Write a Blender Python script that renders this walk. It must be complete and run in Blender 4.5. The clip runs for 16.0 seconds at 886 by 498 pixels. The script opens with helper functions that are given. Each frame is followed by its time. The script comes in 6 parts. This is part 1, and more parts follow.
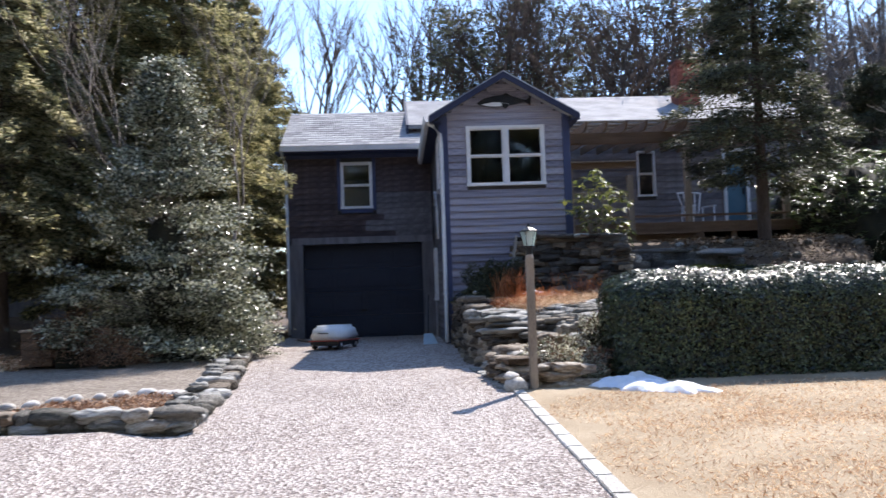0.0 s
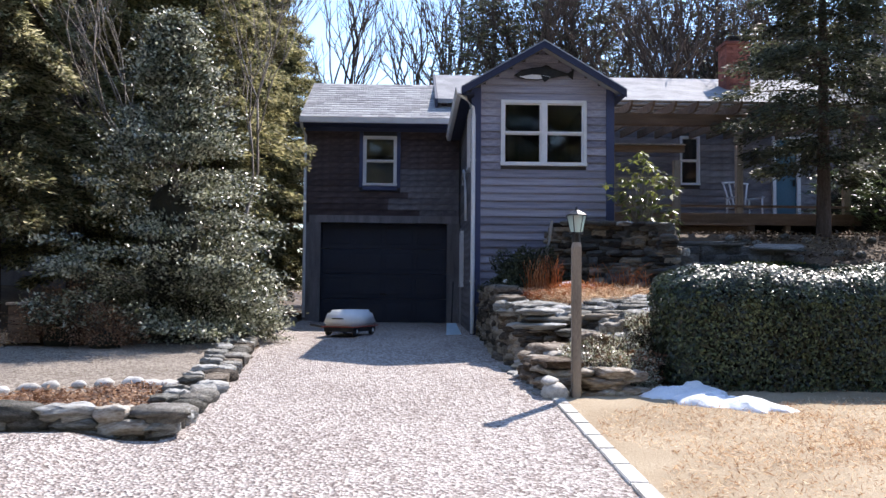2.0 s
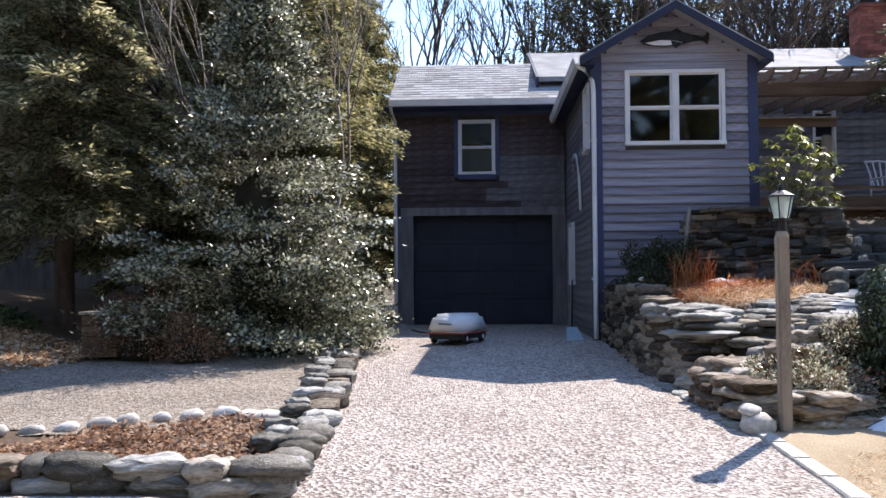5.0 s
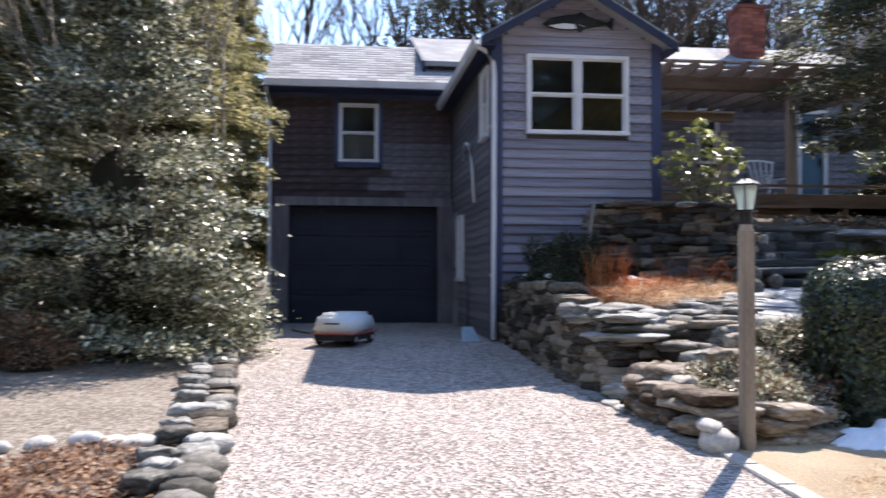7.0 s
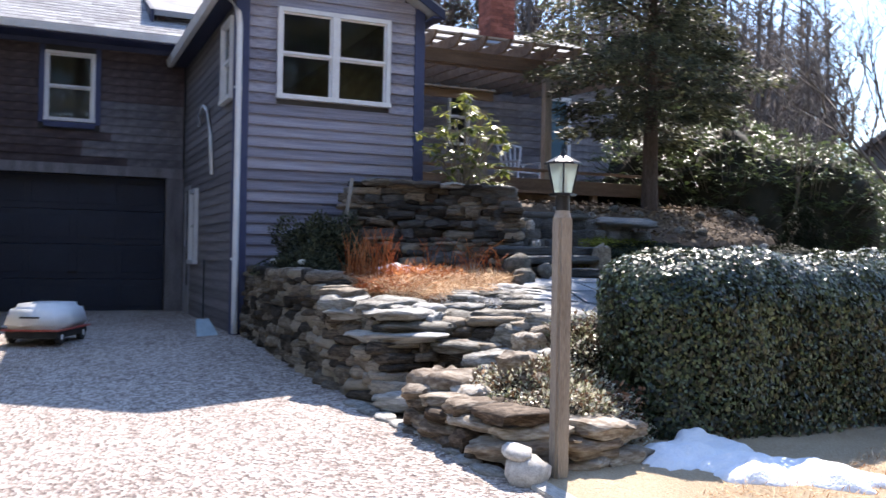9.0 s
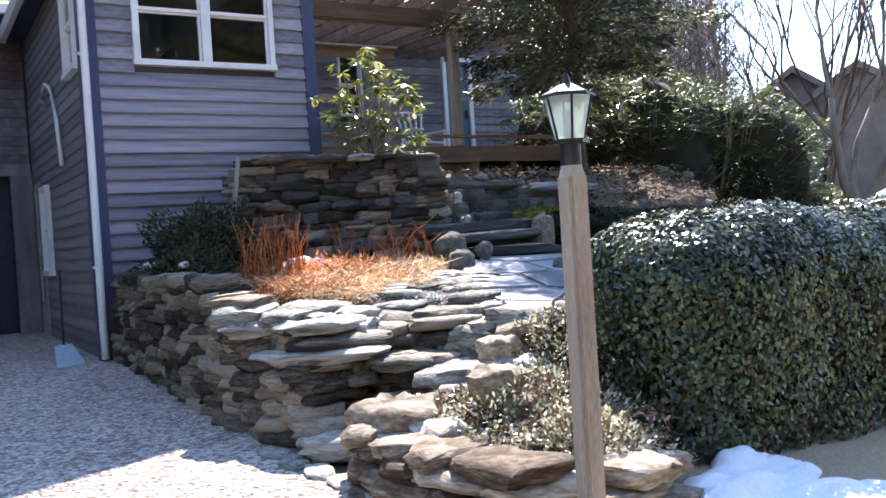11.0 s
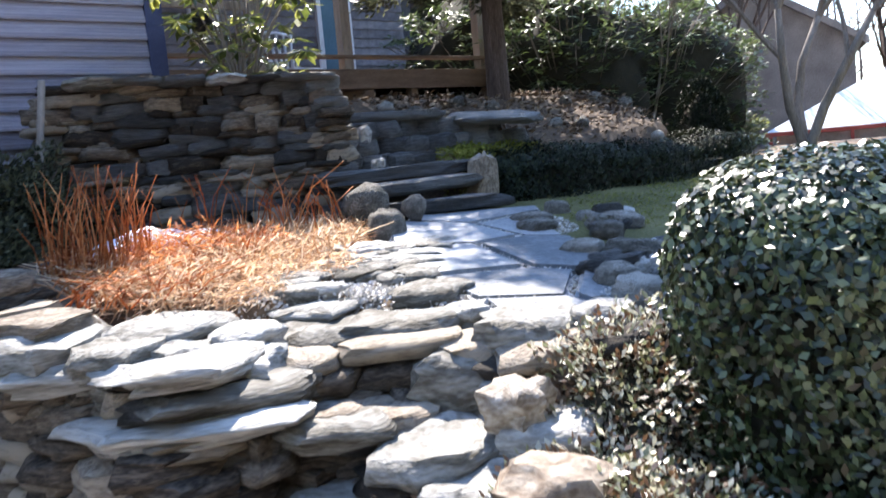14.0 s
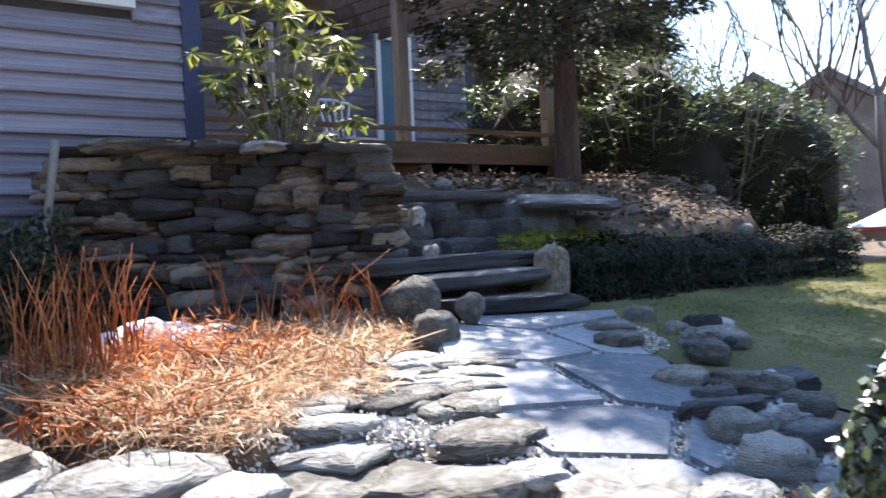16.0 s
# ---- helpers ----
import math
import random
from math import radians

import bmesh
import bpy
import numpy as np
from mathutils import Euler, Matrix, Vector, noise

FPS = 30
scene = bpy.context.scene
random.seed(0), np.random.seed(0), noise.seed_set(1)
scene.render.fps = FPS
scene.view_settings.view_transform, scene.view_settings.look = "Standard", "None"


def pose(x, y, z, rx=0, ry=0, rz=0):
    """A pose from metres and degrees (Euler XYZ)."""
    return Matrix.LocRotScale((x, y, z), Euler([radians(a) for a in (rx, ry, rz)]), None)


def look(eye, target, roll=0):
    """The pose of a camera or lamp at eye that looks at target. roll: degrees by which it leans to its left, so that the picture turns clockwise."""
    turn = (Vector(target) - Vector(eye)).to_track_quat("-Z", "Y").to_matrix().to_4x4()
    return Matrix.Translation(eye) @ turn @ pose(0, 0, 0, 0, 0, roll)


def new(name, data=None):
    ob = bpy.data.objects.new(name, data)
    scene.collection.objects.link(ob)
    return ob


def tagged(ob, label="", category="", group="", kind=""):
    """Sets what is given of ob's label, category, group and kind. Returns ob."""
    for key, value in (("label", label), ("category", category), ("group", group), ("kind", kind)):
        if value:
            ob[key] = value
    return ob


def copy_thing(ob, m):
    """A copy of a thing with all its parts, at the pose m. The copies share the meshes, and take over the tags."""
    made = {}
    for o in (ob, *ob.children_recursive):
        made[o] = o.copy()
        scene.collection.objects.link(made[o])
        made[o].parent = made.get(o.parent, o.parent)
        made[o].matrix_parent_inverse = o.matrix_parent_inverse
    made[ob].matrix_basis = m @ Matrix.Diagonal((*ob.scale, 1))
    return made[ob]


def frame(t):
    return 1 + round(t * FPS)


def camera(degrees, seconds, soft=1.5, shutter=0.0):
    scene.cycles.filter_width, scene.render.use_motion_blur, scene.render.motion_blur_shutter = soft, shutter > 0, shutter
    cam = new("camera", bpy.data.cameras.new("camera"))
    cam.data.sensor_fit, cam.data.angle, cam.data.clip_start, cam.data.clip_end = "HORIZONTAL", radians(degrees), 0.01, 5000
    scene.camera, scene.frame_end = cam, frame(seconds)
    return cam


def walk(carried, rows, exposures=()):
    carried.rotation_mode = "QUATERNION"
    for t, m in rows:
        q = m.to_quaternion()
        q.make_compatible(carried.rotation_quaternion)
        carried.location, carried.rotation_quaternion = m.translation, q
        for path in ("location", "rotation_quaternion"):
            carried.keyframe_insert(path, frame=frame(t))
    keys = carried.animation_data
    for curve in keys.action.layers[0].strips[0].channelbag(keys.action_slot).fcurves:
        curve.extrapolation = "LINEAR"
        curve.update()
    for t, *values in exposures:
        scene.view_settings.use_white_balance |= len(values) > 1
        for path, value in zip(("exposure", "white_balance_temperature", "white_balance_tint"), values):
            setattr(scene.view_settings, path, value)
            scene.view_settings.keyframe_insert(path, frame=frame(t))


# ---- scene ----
cam = camera(53.3, 16.0, 1.5, 0.4)
PATH = [
    (0, (-0.866, -16.172, 0.748), (-0.762, -14.178, 0.87), -1.9),
    (0.5, (-0.954, -15.823, 0.718), (-0.736, -13.839, 0.85), -2.3),
    (1, (-0.96, -15.54, 0.776), (-0.776, -13.552, 0.896), -2.6),
    (1.5, (-0.945, -15.261, 0.797), (-0.886, -13.268, 0.951), -0.0),
    (2, (-0.936, -14.886, 0.816), (-0.877, -12.888, 0.901), 0.5),
    (2.5, (-1.041, -14.581, 0.868), (-0.972, -12.586, 0.99), -1.4),
    (3, (-1.157, -14.264, 0.91), (-1.226, -12.269, 1.037), -0.8),
    (3.5, (-1.192, -13.902, 0.92), (-1.397, -11.915, 1.022), -0.0),
    (4, (-1.375, -13.602, 0.923), (-1.493, -11.607, 1.014), -1.6),
    (4.2, (-1.424, -13.527, 0.908), (-1.556, -11.533, 0.967), -0.9),
    (6.5, (-1.997, -12.247, 0.897), (-1.925, -10.251, 1.003), 0.3),
    (7, (-2.078, -12.015, 0.907), (-1.849, -10.029, 0.967), 0.2),
    (7.5, (-2.107, -11.735, 0.958), (-1.51, -9.83, 1.077), -1.1),
    (8, (-2.113, -11.456, 0.985), (-1.386, -9.593, 0.987), -0.6),
    (8.5, (-2.047, -11.053, 0.981), (-1.326, -9.189, 1.023), -0.2),
    (8.7, (-2.053, -10.904, 0.961), (-1.346, -9.033, 0.965), 0.5),
    (9, (-2.014, -10.642, 0.983), (-1.2, -8.815, 1.001), 1.0),
    (9.2, (-2.059, -10.508, 0.958), (-1.222, -8.691, 0.963), -1.9),
    (11.3, (-1.531, -8.795, 1.031), (-0.466, -7.103, 1.002), -2.7),
    (11.5, (-1.537, -8.669, 1.03), (-0.485, -6.968, 1.009), -1.3),
    (12, (-1.249, -8.185, 1.04), (-0.19, -6.496, 0.874), -1.8),
    (12.5, (-1.148, -7.852, 1.075), (-0.108, -6.169, 0.783), -3.9),
    (12.8, (-0.987, -7.607, 1.066), (0.078, -5.938, 0.787), -4.3),
    (13, (-0.934, -7.417, 1.11), (0.135, -5.743, 0.876), -3.8),
    (13.5, (-0.782, -7.116, 1.122), (0.335, -5.475, 0.876), -3.1),
    (14, (-0.606, -6.809, 1.133), (0.671, -5.282, 0.935), -5.2),
    (14.5, (-0.492, -6.636, 1.174), (0.8, -5.115, 1.046), -4.2),
    (15, (-0.306, -6.454, 1.202), (0.999, -4.941, 1.101), -3.0),
    (15.5, (-0.174, -6.263, 1.217), (1.117, -4.737, 1.16), -1.3),
    (16, (-0.051, -6.089, 1.241), (1.147, -4.488, 1.213), -2.4),
]
walk(cam, [(t, look(e, a, r)) for t, e, a, r in PATH], [(0, 1.15, 6400, 15), (8, 1.45, 6700, 16), (12, 2.12, 6650, 15), (15, 2.07, 6550, 14), (16, 1.95, 6550, 14)])

# ---- world and sun ----
SUN = Vector((0.37, 0.555, 0.74)).normalized()
world = bpy.data.worlds.new("sky")
scene.world = world
world.use_nodes = True
wn = world.node_tree
wn.nodes.clear()
sky = wn.nodes.new("ShaderNodeTexSky")
sky.sky_type, sky.sun_disc = "NISHITA", False
sky.sun_elevation, sky.sun_rotation = math.asin(SUN.z), math.atan2(SUN.x, SUN.y)
sky.air_density, sky.dust_density, sky.ozone_density = 1.0, 0.0, 1.8
wbg, wout = wn.nodes.new("ShaderNodeBackground"), wn.nodes.new("ShaderNodeOutputWorld")
wbg.inputs[1].default_value = 0.15
wn.links.new(sky.outputs[0], wbg.inputs[0])
wn.links.new(wbg.outputs[0], wout.inputs[0])
sun = new("sun", bpy.data.lights.new("sun", "SUN"))
sun.data.energy, sun.data.angle, sun.data.color = 3.8, radians(0.53), (1.0, 0.95, 0.87)
sun.matrix_world = look(SUN * 60, (0, 0, 0))
scene.cycles.max_bounces, scene.cycles.transparent_max_bounces = 6, 8

# ---- materials ----


def material(name, colors, rough=0.8, scale=4.0, fine=40.0, bump=0.3, metal=0.0, island=0.0, thing=0.0,
             spec=0.4, stretch=(1, 1, 1), leaf=0.0, dist=0.01, cell=0.0):
    """A surface with a coarse and a fine variation, and relief. island, thing: how far single pieces differ."""
    m = bpy.data.materials.new(name)
    m.use_nodes = True
    nt = m.node_tree
    nt.nodes.clear()
    N, L = nt.nodes.new, nt.links.new
    out, bs = N("ShaderNodeOutputMaterial"), N("ShaderNodeBsdfPrincipled")
    tc, mp = N("ShaderNodeTexCoord"), N("ShaderNodeMapping")
    L(tc.outputs["Object"], mp.inputs[0])
    mp.inputs["Scale"].default_value = stretch
    n1, n2 = N("ShaderNodeTexNoise"), N("ShaderNodeTexNoise")
    n1.inputs["Scale"].default_value, n2.inputs["Scale"].default_value = scale, fine
    n1.inputs["Detail"].default_value, n2.inputs["Detail"].default_value = 5, 4
    for n in (n1, n2):
        L(mp.outputs[0], n.inputs["Vector"])
    add = N("ShaderNodeMath")
    add.operation = "MULTIPLY_ADD"
    L(n2.outputs["Fac"], add.inputs[0])
    add.inputs[1].default_value = 0.45
    half = N("ShaderNodeMath")
    half.operation = "MULTIPLY"
    L(n1.outputs["Fac"], half.inputs[0])
    half.inputs[1].default_value = 0.55
    L(half.outputs[0], add.inputs[2])
    fac = add.outputs[0]
    if cell:
        v = N("ShaderNodeTexVoronoi")
        v.inputs["Scale"].default_value = cell
        L(mp.outputs[0], v.inputs["Vector"])
        bw = N("ShaderNodeSeparateColor")
        L(v.outputs["Color"], bw.inputs[0])
        mixc = N("ShaderNodeMath")
        mixc.operation = "MULTIPLY_ADD"
        L(bw.outputs[0], mixc.inputs[0])
        mixc.inputs[1].default_value = 0.5
        h2 = N("ShaderNodeMath")
        h2.operation = "MULTIPLY"
        L(fac, h2.inputs[0])
        h2.inputs[1].default_value = 0.5
        L(h2.outputs[0], mixc.inputs[2])
        fac = mixc.outputs[0]
    if island or thing:
        src = N("ShaderNodeNewGeometry").outputs["Random Per Island"] if island else N("ShaderNodeObjectInfo").outputs["Random"]
        k = island or thing
        mul = N("ShaderNodeMath")
        mul.operation = "MULTIPLY_ADD"
        L(src, mul.inputs[0])
        mul.inputs[1].default_value = k
        mul.inputs[2].default_value = -k / 2
        a2 = N("ShaderNodeMath")
        a2.operation = "ADD"
        L(fac, a2.inputs[0])
        L(mul.outputs[0], a2.inputs[1])
        fac = a2.outputs[0]
    ramp = N("ShaderNodeValToRGB")
    els = ramp.color_ramp.elements
    k = len(colors)
    els[0].position, els[0].color = 0.3, (*colors[0], 1)
    els[1].position, els[1].color = 0.7, (*colors[-1], 1)
    for i in range(1, k - 1):
        e = els.new(0.3 + 0.4 * i / (k - 1))
        e.color = (*colors[i], 1)
    L(fac, ramp.inputs[0])
    L(ramp.outputs[0], bs.inputs["Base Color"])
    bs.inputs["Roughness"].default_value, bs.inputs["Metallic"].default_value = rough, metal
    bs.inputs["Specular IOR Level"].default_value = spec
    if bump:
        b = N("ShaderNodeBump")
        b.inputs["Strength"].default_value, b.inputs["Distance"].default_value = bump, dist
        if cell:
            L(v.outputs["Distance"], b.inputs["Height"])
        else:
            L(n2.outputs["Fac"], b.inputs["Height"])
        L(b.outputs[0], bs.inputs["Normal"])
    if leaf:
        tr, mx = N("ShaderNodeBsdfTranslucent"), N("ShaderNodeMixShader")
        hs = N("ShaderNodeHueSaturation")
        hs.inputs["Value"].default_value = 1.6
        L(ramp.outputs[0], hs.inputs["Color"])
        L(hs.outputs[0], tr.inputs[0])
        mx.inputs[0].default_value = leaf
        L(bs.outputs[0], mx.inputs[1])
        L(tr.outputs[0], mx.inputs[2])
        L(mx.outputs[0], out.inputs[0])
    else:
        L(bs.outputs[0], out.inputs[0])
    return m


GRAVEL = material("gravel", [(0.22, 0.18, 0.16), (0.42, 0.36, 0.325), (0.62, 0.565, 0.52)], 0.95, 0.7, 30, 1.0, cell=42, dist=0.022, spec=0.1)
LAWN = material("dry_grass", [(0.26, 0.19, 0.12), (0.4, 0.315, 0.215), (0.52, 0.43, 0.31)], 0.95, 0.9, 60, 0.8, dist=0.02, spec=0.1)
GREEN_LAWN = material("thin_grass", [(0.06, 0.06, 0.028), (0.13, 0.125, 0.055), (0.27, 0.24, 0.12)], 0.95, 1.6, 60, 0.8, dist=0.02, spec=0.1)
SOIL = material("soil", [(0.05, 0.035, 0.025), (0.12, 0.085, 0.06), (0.22, 0.16, 0.11)], 0.95, 2, 40, 0.8, dist=0.02, spec=0.1)
MULCH = material("mulch_bed", [(0.14, 0.115, 0.09), (0.25, 0.21, 0.175), (0.38, 0.335, 0.285)], 0.95, 1.4, 45, 0.7, dist=0.015, cell=48, spec=0.1)
LITTER = material("leaf_litter", [(0.085, 0.055, 0.035), (0.19, 0.13, 0.08), (0.38, 0.28, 0.19)], 0.9, 1.5, 30, 0.5, island=0.5)
STRAW = material("straw", [(0.3, 0.15, 0.07), (0.57, 0.38, 0.22), (0.8, 0.65, 0.47)], 0.8, 3, 40, 0.3, island=0.6, leaf=0.3)
STEM = material("orange_stem", [(0.26, 0.07, 0.02), (0.5, 0.17, 0.05), (0.6, 0.3, 0.13)], 0.7, 3, 30, 0.2, island=0.5, leaf=0.3)
STONE = material("fieldstone", [(0.09, 0.085, 0.07), (0.23, 0.21, 0.18), (0.45, 0.42, 0.37)], 0.8, 4, 24, 1.0, thing=0.4, spec=0.3, dist=0.03)
LEDGE = material("schist", [(0.08, 0.072, 0.058), (0.19, 0.182, 0.16), (0.31, 0.302, 0.28), (0.46, 0.45, 0.425)], 0.75, 3.2, 11, 0.7, thing=0.32, stretch=(1, 1, 1.3), spec=0.25, dist=0.02)
WALLSTONE = material("wall_stone", [(0.032, 0.026, 0.021), (0.105, 0.083, 0.064), (0.19, 0.155, 0.12), (0.33, 0.28, 0.22)], 0.85, 4, 14, 0.7, thing=0.5, stretch=(1, 1, 1.6), spec=0.22, dist=0.025)
CHUNK = material("brown_boulder", [(0.06, 0.042, 0.03), (0.16, 0.12, 0.088), (0.28, 0.235, 0.185), (0.46, 0.42, 0.365)], 0.85, 3.0, 9, 0.5, thing=0.35, spec=0.2, dist=0.02)
# leaf of the low hedge and ball, with their shade put into the colour
SHADEHEDGE = material("shaded_yew_leaf", [(0.003, 0.006, 0.003), (0.01, 0.017, 0.007), (0.025, 0.035, 0.016)], 0.6, 3, 20, 0, island=0.6, leaf=0.08, spec=0.15)
COBBLE = material("pale_cobble", [(0.35, 0.32, 0.28), (0.55, 0.52, 0.48), (0.75, 0.72, 0.68)], 0.8, 6, 30, 0.4, thing=0.25)
SIDING = material("weathered_siding", [(0.14, 0.137, 0.175), (0.275, 0.27, 0.335), (0.46, 0.455, 0.53)], 0.85, 2.0, 26, 0.6, thing=0.26, stretch=(1, 1, 4), spec=0.25)
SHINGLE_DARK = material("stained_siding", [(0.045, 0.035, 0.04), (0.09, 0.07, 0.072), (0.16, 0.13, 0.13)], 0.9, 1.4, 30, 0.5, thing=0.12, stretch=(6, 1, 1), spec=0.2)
SHINGLE = material("grey_shingle", [(0.1, 0.097, 0.11), (0.19, 0.183, 0.2), (0.3, 0.29, 0.31)], 0.9, 1.4, 30, 0.5, thing=0.2, stretch=(6, 1, 1), spec=0.2)
BLUE = material("blue_trim", [(0.035, 0.045, 0.1), (0.05, 0.065, 0.14), (0.07, 0.09, 0.18)], 0.6, 2, 40, 0.15)
BLUE_DARK = material("garage_blue", [(0.018, 0.024, 0.042), (0.026, 0.033, 0.056), (0.036, 0.045, 0.07)], 0.6, 1.5, 40, 0.15)
NAVY = material("navy_fascia", [(0.016, 0.02, 0.045), (0.024, 0.03, 0.065), (0.034, 0.042, 0.085)], 0.6, 2, 40, 0.15)
WHITE = material("white_paint", [(0.6, 0.61, 0.63), (0.75, 0.76, 0.78), (0.82, 0.83, 0.84)], 0.5, 3, 40, 0.1)
PLASTIC = material("white_plastic", [(0.68, 0.7, 0.73), (0.8, 0.82, 0.84), (0.85, 0.86, 0.88)], 0.35, 3, 60, 0.05, spec=0.5)
ROOF = material("asphalt_shingle", [(0.2, 0.2, 0.21), (0.33, 0.33, 0.34), (0.46, 0.46, 0.46)], 0.85, 2, 60, 0.5, thing=0.3, spec=0.3)
WOOD = material("grey_wood", [(0.17, 0.14, 0.115), (0.3, 0.255, 0.21), (0.42, 0.37, 0.31)], 0.8, 2, 30, 0.4, stretch=(6, 6, 0.7), thing=0.1)
DECKWOOD = material("brown_wood", [(0.09, 0.06, 0.04), (0.17, 0.115, 0.08), (0.27, 0.19, 0.13)], 0.8, 2, 30, 0.4, stretch=(0.8, 6, 6), thing=0.2)
PINE = material("orange_wood", [(0.25, 0.12, 0.05), (0.38, 0.2, 0.09), (0.48, 0.28, 0.14)], 0.7, 2, 30, 0.3, stretch=(6, 6, 0.7))
BRICK = material("brick", [(0.12, 0.04, 0.03), (0.24, 0.075, 0.05), (0.34, 0.12, 0.085)], 0.85, 5, 50, 0.4, thing=0.3)
BLACK = material("black_metal", [(0.015, 0.015, 0.016), (0.025, 0.025, 0.027), (0.05, 0.05, 0.05)], 0.45, 6, 50, 0.1, metal=0.5)
BLACKPAINT = material("dark_rubber", [(0.012, 0.012, 0.013), (0.02, 0.02, 0.022), (0.04, 0.04, 0.04)], 0.7, 6, 50, 0.1)
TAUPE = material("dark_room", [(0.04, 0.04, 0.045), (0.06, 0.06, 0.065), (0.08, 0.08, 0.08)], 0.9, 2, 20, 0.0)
SNOW = material("old_snow", [(0.72, 0.78, 0.86), (0.84, 0.87, 0.92), (0.92, 0.93, 0.95)], 0.6, 4, 50, 0.6, dist=0.02, spec=0.4)
BARK = material("bark", [(0.05, 0.035, 0.03), (0.1, 0.075, 0.062), (0.18, 0.14, 0.12)], 0.95, 3, 25, 0.9, stretch=(3, 3, 0.6), dist=0.02, spec=0.1)
PALEBARK = material("pale_bark", [(0.12, 0.1, 0.085), (0.22, 0.19, 0.165), (0.34, 0.3, 0.27)], 0.9, 3, 25, 0.6, stretch=(3, 3, 0.6), spec=0.15)
MOSS = material("moss", [(0.1, 0.12, 0.02), (0.2, 0.22, 0.04), (0.3, 0.28, 0.06)], 0.9, 4, 60, 0.8, island=0.3, leaf=0.2)
HEDGE = material("hedge_leaf", [(0.004, 0.01, 0.003), (0.016, 0.032, 0.009), (0.1, 0.13, 0.055)], 0.33, 3, 20, 0, island=0.44, leaf=0.1, spec=0.6)
# the palest leaf colour paints sun glints on single leaves
HOLLY = material("glinting_holly_leaf", [(0.028, 0.032, 0.015), (0.075, 0.085, 0.035), (0.2, 0.21, 0.11), (0.5, 0.5, 0.38)], 0.38, 2, 20, 0, island=0.85, leaf=0.25, spec=1.0)
RHODO = material("rhododendron_leaf", [(0.035, 0.055, 0.02), (0.08, 0.115, 0.04), (0.16, 0.21, 0.07)], 0.42, 2, 20, 0, island=0.5, leaf=0.25, spec=0.8)
LAUREL = material("yellow_green_leaf", [(0.05, 0.07, 0.018), (0.12, 0.145, 0.033), (0.29, 0.3, 0.08)], 0.33, 2, 20, 0, island=0.7, leaf=0.35, spec=0.7)
HEMLOCK = material("hemlock_needles", [(0.08, 0.082, 0.04), (0.23, 0.22, 0.11), (0.42, 0.38, 0.24)], 0.5, 0.7, 12, 0, island=0.7, leaf=0.62)
CEDAR = material("cedar_needles", [(0.06, 0.065, 0.028), (0.18, 0.17, 0.075), (0.36, 0.32, 0.17)], 0.5, 0.7, 12, 0, island=0.7, leaf=0.6)
PINEDARK = material("pine_needles", [(0.02, 0.025, 0.015), (0.055, 0.06, 0.034), (0.12, 0.125, 0.07)], 0.5, 0.7, 12, 0, island=0.5, leaf=0.38)
GROUNDLEAF = material("groundcover_leaf", [(0.1, 0.055, 0.03), (0.09, 0.11, 0.045), (0.24, 0.26, 0.15), (0.55, 0.53, 0.42)], 0.4, 3, 20, 0, island=0.9, leaf=0.25, spec=0.9)
# darker schist: upper-bank shade put into the colour, also deeper-toned wall stones
DARKSTONE = material("shaded_schist", [(0.06, 0.06, 0.06), (0.14, 0.14, 0.14), (0.27, 0.265, 0.255)], 0.75, 4, 22, 1.0, thing=0.3, stretch=(1, 1, 3), spec=0.35, dist=0.03)
FLAG = material("bluestone", [(0.11, 0.125, 0.14), (0.2, 0.215, 0.235), (0.35, 0.36, 0.37)], 0.65, 2.5, 30, 0.6, thing=0.3, spec=0.4)
# near-black colour of the solids that imitate shade deep in the foliage
CORE = material("inner_shade", [(0.012, 0.012, 0.008), (0.025, 0.024, 0.015), (0.04, 0.035, 0.022)], 0.95, 5, 30, 0.5)
DEADLEAF = material("red_brown_leaf", [(0.1, 0.05, 0.03), (0.23, 0.12, 0.07), (0.42, 0.27, 0.17)], 0.7, 3, 20, 0, island=0.6, leaf=0.3)
FARWOOD = material("far_twigs", [(0.07, 0.055, 0.05), (0.12, 0.1, 0.09), (0.18, 0.155, 0.14)], 0.95, 2, 20, 0)
TEAL = material("teal_door", [(0.05, 0.12, 0.17), (0.07, 0.16, 0.22), (0.1, 0.2, 0.27)], 0.5, 2, 30, 0.1)
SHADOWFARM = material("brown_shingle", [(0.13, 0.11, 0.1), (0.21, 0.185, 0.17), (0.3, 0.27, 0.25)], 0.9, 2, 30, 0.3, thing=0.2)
LIGHTBLUE = material("pale_blue_plastic", [(0.3, 0.42, 0.5), (0.4, 0.53, 0.62), (0.5, 0.62, 0.7)], 0.4, 3, 30, 0.1)
RED = material("red_paint", [(0.3, 0.05, 0.04), (0.4, 0.08, 0.06), (0.5, 0.12, 0.09)], 0.6, 3, 30, 0.1)
DULLPAINT = material("dim_grey_paint", [(0.2, 0.2, 0.23), (0.3, 0.3, 0.33), (0.4, 0.4, 0.43)], 0.6, 3, 40, 0.1)
SCREEN = material("window_screen", [(0.1, 0.105, 0.12), (0.14, 0.145, 0.16), (0.19, 0.195, 0.21)], 0.7, 2, 60, 0.1)


